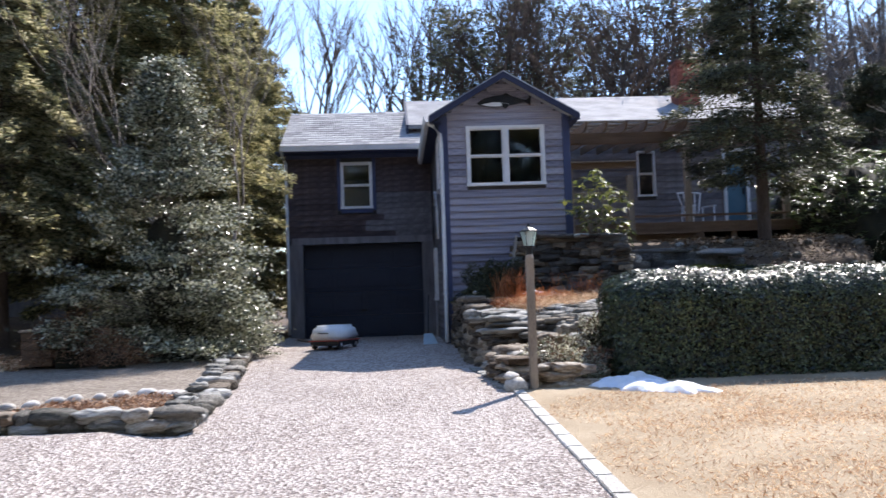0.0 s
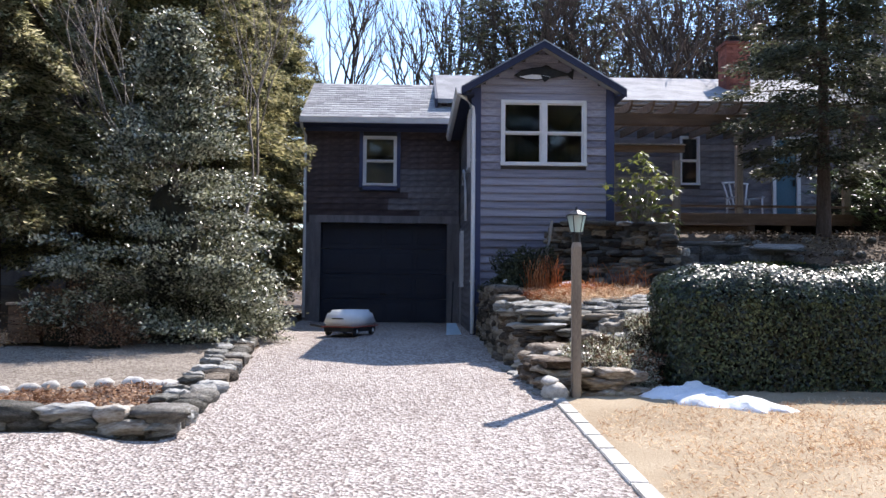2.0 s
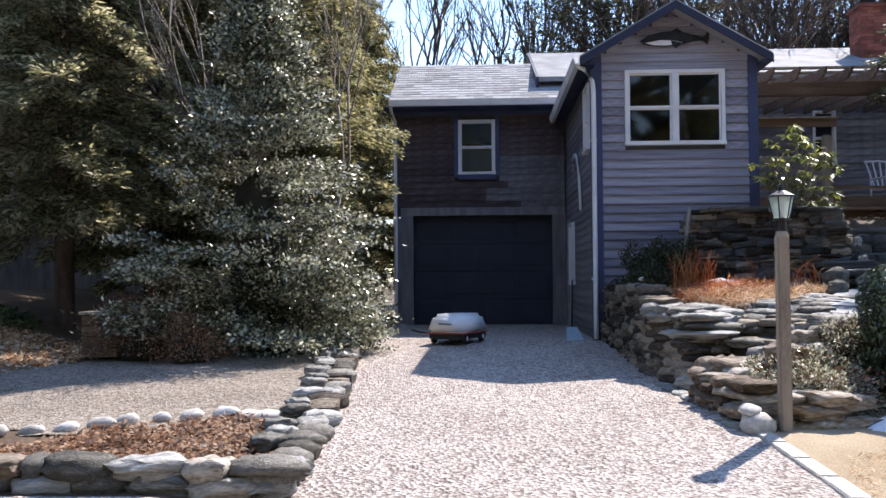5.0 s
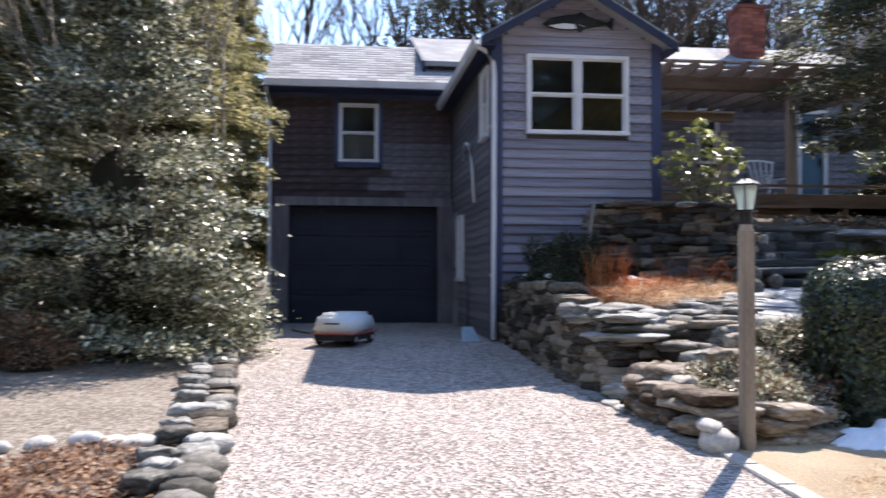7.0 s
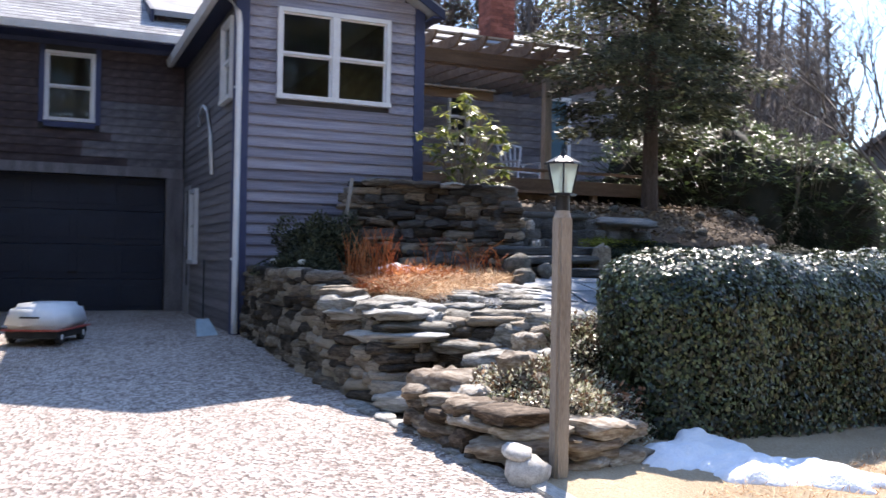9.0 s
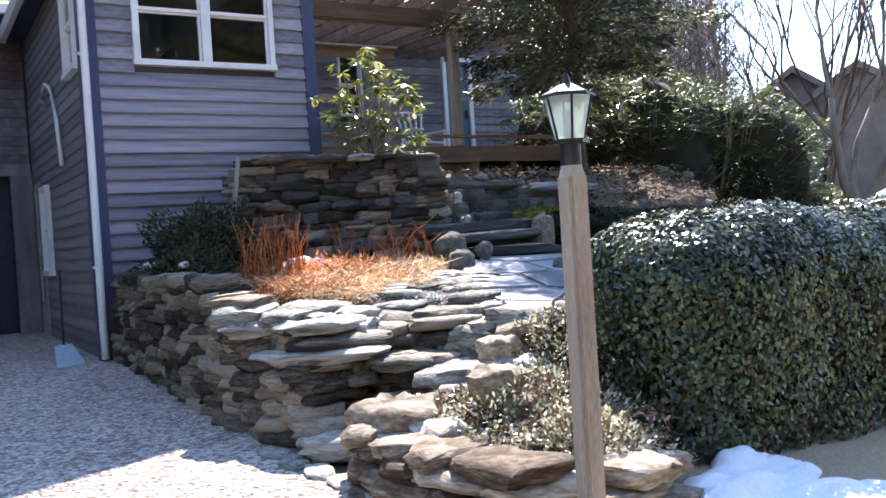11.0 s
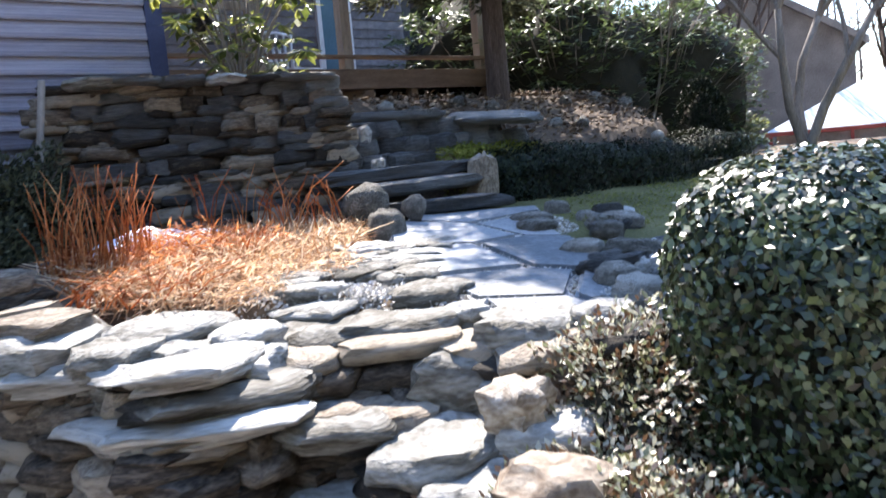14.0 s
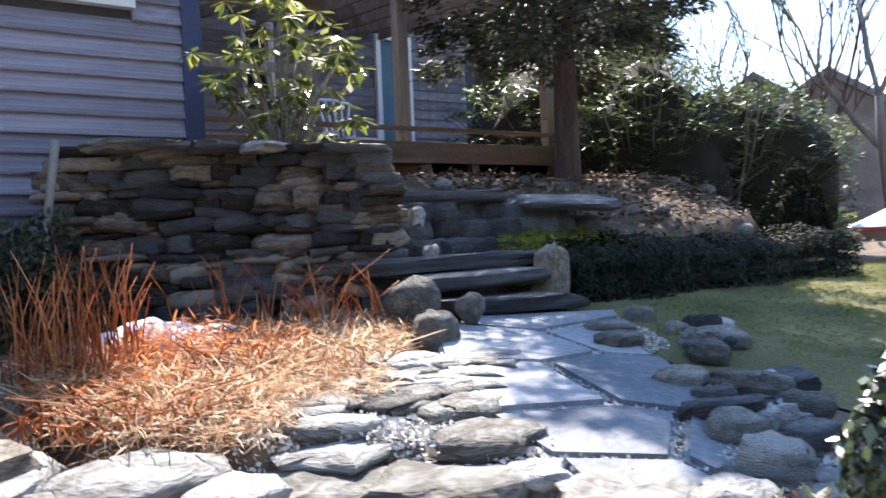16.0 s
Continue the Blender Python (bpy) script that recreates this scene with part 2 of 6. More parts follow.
def glass_material(name, tint, gloss):
    m = bpy.data.materials.new(name)
    m.use_nodes = True
    nt = m.node_tree
    nt.nodes.clear()
    N, L = nt.nodes.new, nt.links.new
    out, tr, gl, mx, fr = (N("ShaderNodeOutputMaterial"), N("ShaderNodeBsdfTransparent"), N("ShaderNodeBsdfGlossy"),
                           N("ShaderNodeMixShader"), N("ShaderNodeFresnel"))
    tr.inputs[0].default_value = (*tint, 1)
    gl.inputs["Roughness"].default_value = gloss
    fr.inputs[0].default_value = 1.5
    L(fr.outputs[0], mx.inputs[0])
    L(tr.outputs[0], mx.inputs[1])
    L(gl.outputs[0], mx.inputs[2])
    L(mx.outputs[0], out.inputs[0])
    return m


GLASS = glass_material("window_glass", (0.75, 0.8, 0.82), 0.02)
LAMPGLASS = bpy.data.materials.new("frosted_lamp_glass")
LAMPGLASS.use_nodes = True
nt = LAMPGLASS.node_tree
nt.nodes.clear()
go, gt, gd_, gx, gg, gy = (nt.nodes.new("ShaderNode" + k) for k in ("OutputMaterial", "BsdfTranslucent", "BsdfTransparent", "MixShader", "BsdfGlossy", "MixShader"))
gt.inputs[0].default_value, gd_.inputs[0].default_value = (0.72, 0.84, 0.82, 1), (0.8, 0.9, 0.88, 1)
gx.inputs[0].default_value, gy.inputs[0].default_value, gg.inputs["Roughness"].default_value = 0.3, 0.12, 0.2
nt.links.new(gt.outputs[0], gx.inputs[1])
nt.links.new(gd_.outputs[0], gx.inputs[2])
nt.links.new(gx.outputs[0], gy.inputs[1])
nt.links.new(gg.outputs[0], gy.inputs[2])
nt.links.new(gy.outputs[0], go.inputs[0])

# ---- mesh helpers ----
rng = np.random.default_rng(7)


def finish(name, mesh, mat, parent=None, label="", smooth=False, at=None, kind=""):
    ob = new(name, mesh)
    if mat and not mesh.materials:
        mesh.materials.append(mat)
    if smooth:
        mesh.polygons.foreach_set("use_smooth", [True] * len(mesh.polygons))
    if parent:
        ob.parent = parent
    if at is not None:
        ob.matrix_basis = at
    return tagged(ob, label, kind=kind)


def part(name, bm, mat, parent=None, label="", smooth=False, at=None, kind=""):
    mesh = bpy.data.meshes.new(name)
    bm.to_mesh(mesh)
    bm.free()
    return finish(name, mesh, mat, parent, label, smooth, at, kind)


def thing(name, label, category, at=None, group=""):
    ob = new(name)
    ob.empty_display_size = 0.1
    if at is not None:
        ob.matrix_basis = at
    return tagged(ob, label, category, group)


def structure(ob, label=""):
    return tagged(ob, label, kind="structure")


def box(bm, x0, x1, y0, y1, z0, z1, bevel=0.0):
    r = bmesh.ops.create_cube(bm, size=1, matrix=Matrix.Translation(((x0 + x1) / 2, (y0 + y1) / 2, (z0 + z1) / 2))
                              @ Matrix.Diagonal((abs(x1 - x0), abs(y1 - y0), abs(z1 - z0), 1)))
    if bevel:
        es = list({e for v in r["verts"] for e in v.link_edges})
        bmesh.ops.bevel(bm, geom=es, offset=bevel, segments=2, affect="EDGES", profile=0.6)
    return bm


def boxpart(name, dims, mat, parent=None, label="", bevel=0.004, at=None):
    return part(name, box(bmesh.new(), *dims, bevel), mat, parent, label, at=at)


def raw(name, verts, faces, mat, parent=None, label="", smooth=False, at=None, kind=""):
    mesh = bpy.data.meshes.new(name)
    mesh.from_pydata([tuple(v) for v in verts], [], faces)
    mesh.update()
    return finish(name, mesh, mat, parent, label, smooth, at, kind)


def quads(name, v, mat, parent=None, label="", kind=""):
    """A mesh of loose four-cornered leaves from an array (n, 4, 3)."""
    n = len(v)
    mesh = bpy.data.meshes.new(name)
    mesh.vertices.add(4 * n)
    mesh.vertices.foreach_set("co", v.reshape(-1).astype(np.float32))
    mesh.loops.add(4 * n)
    mesh.loops.foreach_set("vertex_index", np.arange(4 * n, dtype=np.int32))
    mesh.polygons.add(n)
    mesh.polygons.foreach_set("loop_start", np.arange(0, 4 * n, 4, dtype=np.int32))
    mesh.update(calc_edges=True)
    return finish(name, mesh, mat, parent, label, kind=kind)


def unit(a):
    return a / np.maximum(np.linalg.norm(a, axis=-1, keepdims=True), 1e-9)


def leaves(p, along, up, length, width):
    """Leaf quads at points p, growing along, facing up."""
    n = len(p)
    along = unit(along)
    side = unit(np.cross(along, up))
    length = (length * rng.uniform(0.7, 1.3, n))[:, None]
    width = (width * rng.uniform(0.7, 1.3, n))[:, None]
    nrm = unit(np.cross(side, along))
    v = np.empty((n, 4, 3))
    v[:, 0] = p
    v[:, 1] = p + along * length * 0.5 + side * width * 0.5 - nrm * width * 0.1
    v[:, 2] = p + along * length - nrm * length * 0.12
    v[:, 3] = p + along * length * 0.5 - side * width * 0.5 - nrm * width * 0.1
    return v


def tubes(paths, sides=5):
    """Tapered tubes along polylines of (point, radius)."""
    verts, faces = [], []
    for path in paths:
        base = len(verts)
        for i, (p, r) in enumerate(path):
            a = Vector(path[max(i - 1, 0)][0])
            b = Vector(path[min(i + 1, len(path) - 1)][0])
            d = (b - a).normalized()
            u = d.orthogonal().normalized()
            w = d.cross(u)
            for k in range(sides):
                t = 2 * math.pi * k / sides
                verts.append(Vector(p) + (u * math.cos(t) + w * math.sin(t)) * r)
        for i in range(len(path) - 1):
            for k in range(sides):
                k2 = (k + 1) % sides
                faces.append((base + i * sides + k, base + i * sides + k2, base + (i + 1) * sides + k2, base + (i + 1) * sides + k))
        faces.append(tuple(base + (len(path) - 1) * sides + k for k in range(sides)))
    return verts, faces


def tubepart(name, paths, mat, parent=None, label="", sides=6, kind=""):
    v, f = tubes(paths, sides)
    return raw(name, v, f, mat, parent, label, smooth=True, kind=kind)

# ---- ground ----
TERRACE = [(0.34, 3), (0.36, -3.2), (0.62, -3.62), (1.25, -3.85), (1.5, -4.35), (1.75, -4.75), (2.1, -5.0), (60, -5.0), (60, 60), (0.34, 60)]
UPPER = [(1.3, 60), (1.3, -0.35), (3.05, -1.4), (3.45, -1.0), (3.9, -1.9), (7.6, -1.35), (9.5, 4), (9.5, 60)]


def inside(poly, x, y):
    """Signed distance to a polygon, positive inside."""
    d, c = 1e9, False
    for i in range(len(poly)):
        (x0, y0), (x1, y1) = poly[i], poly[(i + 1) % len(poly)]
        dx, dy = x1 - x0, y1 - y0
        t = min(1, max(0, ((x - x0) * dx + (y - y0) * dy) / (dx * dx + dy * dy)))
        d = min(d, math.hypot(x - x0 - t * dx, y - y0 - t * dy))
        if (y0 > y) != (y1 > y) and x < x0 + (y - y0) / (y1 - y0) * dx:
            c = not c
    return d if c else -d


def smooth(t):
    t = min(1, max(0, t))
    return t * t * (3 - 2 * t)


def low(y):
    return 0.039 * max(-30, min(0, y))


def height(x, y):
    z = low(y)
    if x < -3.0:
        z += 0.06 * smooth((-3.0 - x) / 0.5) + 0.7 * smooth((-6.2 - x) / 4) * smooth((y + 8) / 4)
    if x > 0.2 and y < 20:
        d = inside(TERRACE, x, y)
        if d > -0.1:
            zt = min(0.78, max(0.46, 0.46 + 0.125 * (y + 4.6)))
            z += (zt - z) * smooth((d + 0.02) / 0.35)
            if x > 1 and y > -3:
                du = inside(UPPER, x, y)
                if du > 0:
                    zu = 1.68 if x < 3.1 else min(1.75, 1.05 + 0.4 * max(0, y + 1.8))
                    z += (zu - z) * smooth(du / 0.25)
    if abs(x) > 12 or y > 12 or y < -20:
        z += 0.25 * noise.noise(Vector((x * 0.05, y * 0.05, 0)))
    return z


def axis(stops):
    out = []
    for a, b, step in stops:
        n = max(1, round((b - a) / step))
        out += [a + (b - a) * i / n for i in range(n)]
    return out + [stops[-1][1]]


XS = axis([(-400, -60, 60), (-60, -16, 6), (-16, -8, 1), (-8, -3.6, 0.4), (-3.6, -2.6, 0.15), (-2.6, 0.2, 0.5), (0.2, 5, 0.1), (5, 10, 0.3), (10, 16, 1), (16, 60, 6), (60, 400, 60)])
YS = axis([(-400, -60, 60), (-60, -16, 6), (-16, -7, 0.7), (-7, 0, 0.1), (0, 3, 0.4), (3, 16, 1), (16, 60, 6), (60, 400, 60)])


def sheet(name, xs, ys, mat, lift=0.0, keep=None, rough=0.0):
    idx, verts, faces = {}, [], []
    for j, y in enumerate(ys):
        for i, x in enumerate(xs):
            idx[i, j] = len(verts)
            verts.append((x, y, height(x, y) + lift + rough * noise.noise(Vector((x * 3, y * 3, 2)))))
    for j in range(len(ys) - 1):
        for i in range(len(xs) - 1):
            if keep is None or keep((xs[i] + xs[i + 1]) / 2, (ys[j] + ys[j + 1]) / 2):
                faces.append((idx[i, j], idx[i + 1, j], idx[i + 1, j + 1], idx[i, j + 1]))
    ob = raw(name, verts, faces, mat, smooth=True)
    return structure(ob)


ground = sheet("ground", XS, YS, LITTER)
ground.name = "ground"
tagged(ground, "brown leaf-littered earth round the house")


def edge_left(y):
    """The driveway's left border."""
    if y < -8.35:
        return -14
    return -2.75 - 0.6 * smooth((y + 8.3) / 9)


def edge_right(y):
    if y < -6.5:
        return 0.38
    return 0.2 + 0.15 * smooth((-4.2 - y) / 1.2)


DX = axis([(-16, -4, 1.0), (-4, 0.1, 0.12), (0.1, 0.4, 0.03)])
DY = axis([(-30, -12, 1), (-12, 0, 0.15), (0, 4.9, 0.5)])
drive = sheet("driveway", DX, DY, GRAVEL, 0.012, lambda x, y: edge_left(y) < x < edge_right(y), 0.01)
tagged(drive, "pale pinkish crushed gravel driveway")
LX = axis([(0.44, 3, 0.2), (3, 12, 0.5), (12, 60, 6)])
LY = axis([(-45, -12, 3), (-12, -5.2, 0.2)])
lawn = sheet("lawn", LX, LY, LAWN, 0.016, lambda x, y: y < -6.1 + 0.02 * x + (0.9 if x > 0.9 else 0), 0.012)
tagged(lawn, "dry straw-coloured winter lawn")
GX = axis([(2.2, 9, 0.25), (9, 30, 2)])
GY = axis([(-4.8, -1.5, 0.25)])
green = sheet("terrace_lawn", GX, GY, GREEN_LAWN, 0.014, lambda x, y: x > 3.1 and inside(UPPER, x, y) < -0.1, 0.01)
tagged(green, "thin patchy green grass behind the hedge")
BX = axis([(-9, -2.6, 0.2)])
BY = axis([(-9.5, -1.0, 0.2)])
bed = sheet("mulch_bed", BX, BY, MULCH, 0.012, lambda x, y: x < edge_left(y) - 0.35 and y < -2.3 + 0.25 * (x + 4) and y > -7.1 - 0.35 * (x + 4) and x > -7.6, 0.015)
tagged(bed, "flat greyish-brown mulched bed beside the driveway")

# ---- wall panels with openings ----


def panels(name, plane, at, thick, u0, u1, z0, z1, holes, mat, label=""):
    """An upright wall of boxes round its openings; plane 'y' faces -y, plane 'x' faces -x."""
    us = sorted({u0, u1, *[h[0] for h in holes], *[h[1] for h in holes]})
    zs = sorted({z0, z1, *[h[2] for h in holes], *[h[3] for h in holes]})
    bm = bmesh.new()
    for a, b in zip(us, us[1:]):
        for c, d in zip(zs, zs[1:]):
            if any(h[0] < (a + b) / 2 < h[1] and h[2] < (c + d) / 2 < h[3] for h in holes):
                continue
            if plane == "y":
                box(bm, a, b, at, at + thick, c, d)
            else:
                box(bm, at, at + thick, a, b, c, d)
    bmesh.ops.remove_doubles(bm, verts=bm.verts, dist=1e-5)
    return structure(part(name, bm, mat), label)


BAY_WIN = (0.47, 1.93, 2.90, 4.00)
SIDE_WIN = (0.28, 0.95, 2.90, 3.90)
GAR_WIN = (-2.14, -1.40, 3.04, 4.12)
GAR_DOOR = (-3.05, -0.28, -0.05, 2.2)
SIDE_LIGHT = (2.95, 3.55, 0.83, 1.95)
SIDE_DOOR = (3.75, 4.35, 0.05, 2.05)
HOUSE_WIN = (5.10, 5.56, 3.22, 4.33)
DECK_DOOR = (7.25, 7.9, 2.24, 4.35)
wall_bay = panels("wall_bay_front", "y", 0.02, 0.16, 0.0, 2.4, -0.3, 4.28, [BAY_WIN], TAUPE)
gable_bm = bmesh.new()
gv = [gable_bm.verts.new(p) for p in [(0, 0.02, 4.28), (2.4, 0.02, 4.28), (1.17, 0.02, 4.9), (0, 0.18, 4.28), (2.4, 0.18, 4.28), (1.17, 0.18, 4.9)]]
for f in [(0, 1, 2), (5, 4, 3), (0, 3, 4, 1), (1, 4, 5, 2), (2, 5, 3, 0)]:
    gable_bm.faces.new([gv[i] for i in f])
structure(part("wall_bay_gable", gable_bm, TAUPE))
wall_side = panels("wall_bay_side", "x", 0.02, 0.16, 0.18, 4.7, -0.3, 4.28, [SIDE_WIN, SIDE_LIGHT, SIDE_DOOR], SHINGLE)
wall_bay_right = panels("wall_bay_right", "x", 2.22, 0.16, 0.18, 8.0, -0.3, 4.3, [], SIDING)
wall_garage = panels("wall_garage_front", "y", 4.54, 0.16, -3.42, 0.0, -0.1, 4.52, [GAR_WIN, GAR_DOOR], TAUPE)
wall_garage_left = panels("wall_garage_left", "x", -3.42, 0.16, 4.7, 9.0, -0.1, 4.5, [], SHINGLE)
wall_garage_back = panels("wall_back", "y", 9.0, 0.16, -3.42, 9.2, -0.1, 5.2, [], SHINGLE)
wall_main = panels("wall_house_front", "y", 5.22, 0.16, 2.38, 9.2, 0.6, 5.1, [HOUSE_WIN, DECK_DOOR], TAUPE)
wall_main_right = panels("wall_house_right", "x", 9.04, 0.16, 5.38, 9.0, 0.6, 5.1, [], SIDING)
floor_up = structure(part("floor_upper", box(bmesh.new(), -3.26, 9.04, 5.4, 9.0, 2.1, 2.25), WOOD))
structure(part("floor_bay", box(bmesh.new(), 0.18, 2.22, 0.2, 5.4, 2.1, 2.25), WOOD))
structure(part("floor_garage", box(bmesh.new(), -3.26, 0.02, 4.72, 9.0, -0.12, -0.01), TAUPE))

# ---- roofs ----


def roof_slab(name, eave, ridge, x0, x1, thick=0.1, label="", along="x"):
    """A pitched slab; eave and ridge as (offset, z) across, x0..x1 along."""
    (a, za), (b, zb) = eave, ridge
    pts = [(a, za), (b, zb), (b, zb - thick), (a, za - thick)]
    bm = bmesh.new()
    vs = []
    for s in (x0, x1):
        vs.append([bm.verts.new((s, p, z) if along == "x" else (p, s, z)) for p, z in pts])
    for i in range(4):
        bm.faces.new((vs[0][i], vs[1][i], vs[1][(i + 1) % 4], vs[0][(i + 1) % 4]))
    bm.faces.new(vs[0])
    bm.faces.new(vs[1][::-1])
    bmesh.ops.recalc_face_normals(bm, faces=bm.faces)
    return structure(part(name, bm, ROOF), label)


roofs = []
roofs.append(roof_slab("roof_garage", (4.05, 4.45), (6.5, 5.72), -3.47, 0.25, label="grey asphalt shingle roof of the garage wing"))
roofs.append(roof_slab("roof_garage_back", (9.3, 4.3), (6.5, 5.72), -3.47, -0.4))
roofs.append(roof_slab("roof_bay_left", (-0.22, 4.16), (1.17, 4.97), -0.32, 7.0, along="y", label="grey shingle roof of the gabled bay"))
roofs.append(roof_slab("roof_bay_right", (2.55, 4.16), (1.17, 4.97), -0.32, 7.0, along="y"))
roofs.append(roof_slab("roof_main_front", (4.7, 5.02), (8.2, 6.4), -0.5, 9.5, label="light grey asphalt shingle roof of the main house"))
roofs.append(roof_slab("roof_main_back", (11.7, 5.02), (8.2, 6.4), -0.5, 9.5))
bm = bmesh.new()
gv = [bm.verts.new(p) for p in [(-0.42, 4.9, 4.4), (-0.42, 11.3, 4.4), (-0.42, 11.3, 5.1), (-0.42, 8.2, 6.28), (-0.42, 4.9, 5.0),
                                (-0.3, 4.9, 4.4), (-0.3, 11.3, 4.4), (-0.3, 11.3, 5.1), (-0.3, 8.2, 6.28), (-0.3, 4.9, 5.0)]]
bm.faces.new(gv[:5])
bm.faces.new(gv[5:][::-1])
for i in range(5):
    bm.faces.new((gv[i], gv[5 + i], gv[5 + (i + 1) % 5], gv[(i + 1) % 5]))
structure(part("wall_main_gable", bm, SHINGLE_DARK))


def gutter(name, x0, x1, y, z, along="x"):
    bm = bmesh.new()
    prof = [(0, 0), (0, -0.1), (-0.07, -0.1), (-0.1, 0.01), (-0.088, 0.01), (-0.062, -0.088), (-0.012, -0.088), (-0.012, 0)]
    rows = [[bm.verts.new((s, y + p, z + q) if along == "x" else (y + p, s, z + q)) for p, q in prof] for s in (x0, x1)]
    for i in range(8):
        bm.faces.new((rows[0][i], rows[1][i], rows[1][(i + 1) % 8], rows[0][(i + 1) % 8]))
    for r in rows:
        bm.faces.new(r)
    bmesh.ops.recalc_face_normals(bm, faces=bm.faces)
    return bm


g1 = thing("gutter", "white aluminium gutter along the garage wing's eave", "gutter")
part("channel", gutter("g", -3.48, -0.05, 4.05, 4.42), WHITE, g1)
tubepart("downspout", [[((-3.45, 4.02, 4.33), 0.035), ((-3.45, 4.12, 4.25), 0.035), ((-3.40, 4.47, 4.1), 0.035), ((-3.40, 4.47, 0.5), 0.035), ((-3.4, 4.47, 0.12), 0.035)]], WHITE, g1, sides=6)
g2 = thing("gutter", "white gutter with a downspout at the bay's corner", "gutter")
part("channel", gutter("g", -0.3, 4.5, -0.22, 4.13, "y"), WHITE, g2)
tubepart("downspout", [[((-0.27, -0.2, 4.05), 0.037), ((-0.15, -0.16, 4.0), 0.037), ((-0.02, -0.07, 3.85), 0.037), ((0.0, -0.07, 3.7), 0.037), ((0.0, -0.07, 0.25), 0.037), ((0.0, -0.09, 0.03), 0.037)]], WHITE, g2)
for z in (2.95, 0.9):
    boxpart("strap", (-0.05, 0.05, -0.03, -0.015, z, z + 0.03), WHITE, g2, bevel=0)


def trim(name, dims, mat, bevel=0.004):
    return structure(boxpart(name, dims, mat, bevel=bevel))


trim("trim_corner", (-0.01, 0.13, -0.025, 0.0, 0.0, 4.2), BLUE)
trim("trim_corner_side", (-0.035, -0.01, -0.025, 0.11, 0.0, 4.2), BLUE)
trim("trim_corner_right", (2.27, 2.41, -0.025, 0.0, 0.5, 4.2), BLUE)
trim("trim_garage_head", (-3.3, -0.02, 4.48, 4.52, 2.2, 2.36), SHINGLE)
trim("trim_garage_left", (-3.42, -3.05, 4.48, 4.52, -0.02, 2.2), SHINGLE)
trim("trim_garage_right", (-0.28, 0.0, 4.48, 4.52, -0.02, 2.2), SHINGLE)
trim("trim_garage_frieze", (-3.42, -0.02, 4.5, 4.53, 4.22, 4.46), BLUE)
trim("soffit_garage", (-3.6, -0.02, 4.06, 4.6, 4.3, 4.33), BLUE)


def rake(name, a, b, y0, y1, w=0.12):
    (x0, z0), (x1, z1) = a, b
    bm = bmesh.new()
    v = [bm.verts.new(p) for y in (y0, y1) for p in ((x0, y, z0), (x1, y, z1), (x1, y, z1 - w), (x0, y, z0 - w))]
    for f in [(0, 1, 2, 3), (7, 6, 5, 4), (0, 4, 5, 1), (1, 5, 6, 2), (2, 6, 7, 3), (3, 7, 4, 0)]:
        bm.faces.new([v[i] for i in f])
    bmesh.ops.recalc_face_normals(bm, faces=bm.faces)
    return structure(part(name, bm, NAVY))


rake("trim_rake_left", (-0.22, 4.13), (1.17, 4.94), -0.345, -0.322)
rake("trim_rake_right", (2.55, 4.13), (1.17, 4.94), -0.345, -0.322)
trim("soffit_bay_left", (-0.2, 0.0, -0.3, 4.4, 4.03, 4.06), NAVY)
bm = bmesh.new()
gv = [bm.verts.new(p) for x in (-0.56, -0.505) for p in ((x, 4.7, 5.02), (x, 8.2, 6.42), (x, 8.2, 5.9), (x, 4.7, 4.55))]
for f in [(0, 1, 2, 3), (7, 6, 5, 4), (0, 4, 5, 1), (1, 5, 6, 2), (2, 6, 7, 3), (3, 7, 4, 0)]:
    bm.faces.new([gv[i] for i in f])
bmesh.ops.recalc_face_normals(bm, faces=bm.faces)
structure(part("trim_rake_main", bm, NAVY))
trim("soffit_bay_right", (2.4, 2.54, -0.3, 5.0, 4.03, 4.06), BLUE)

# ---- windows ----


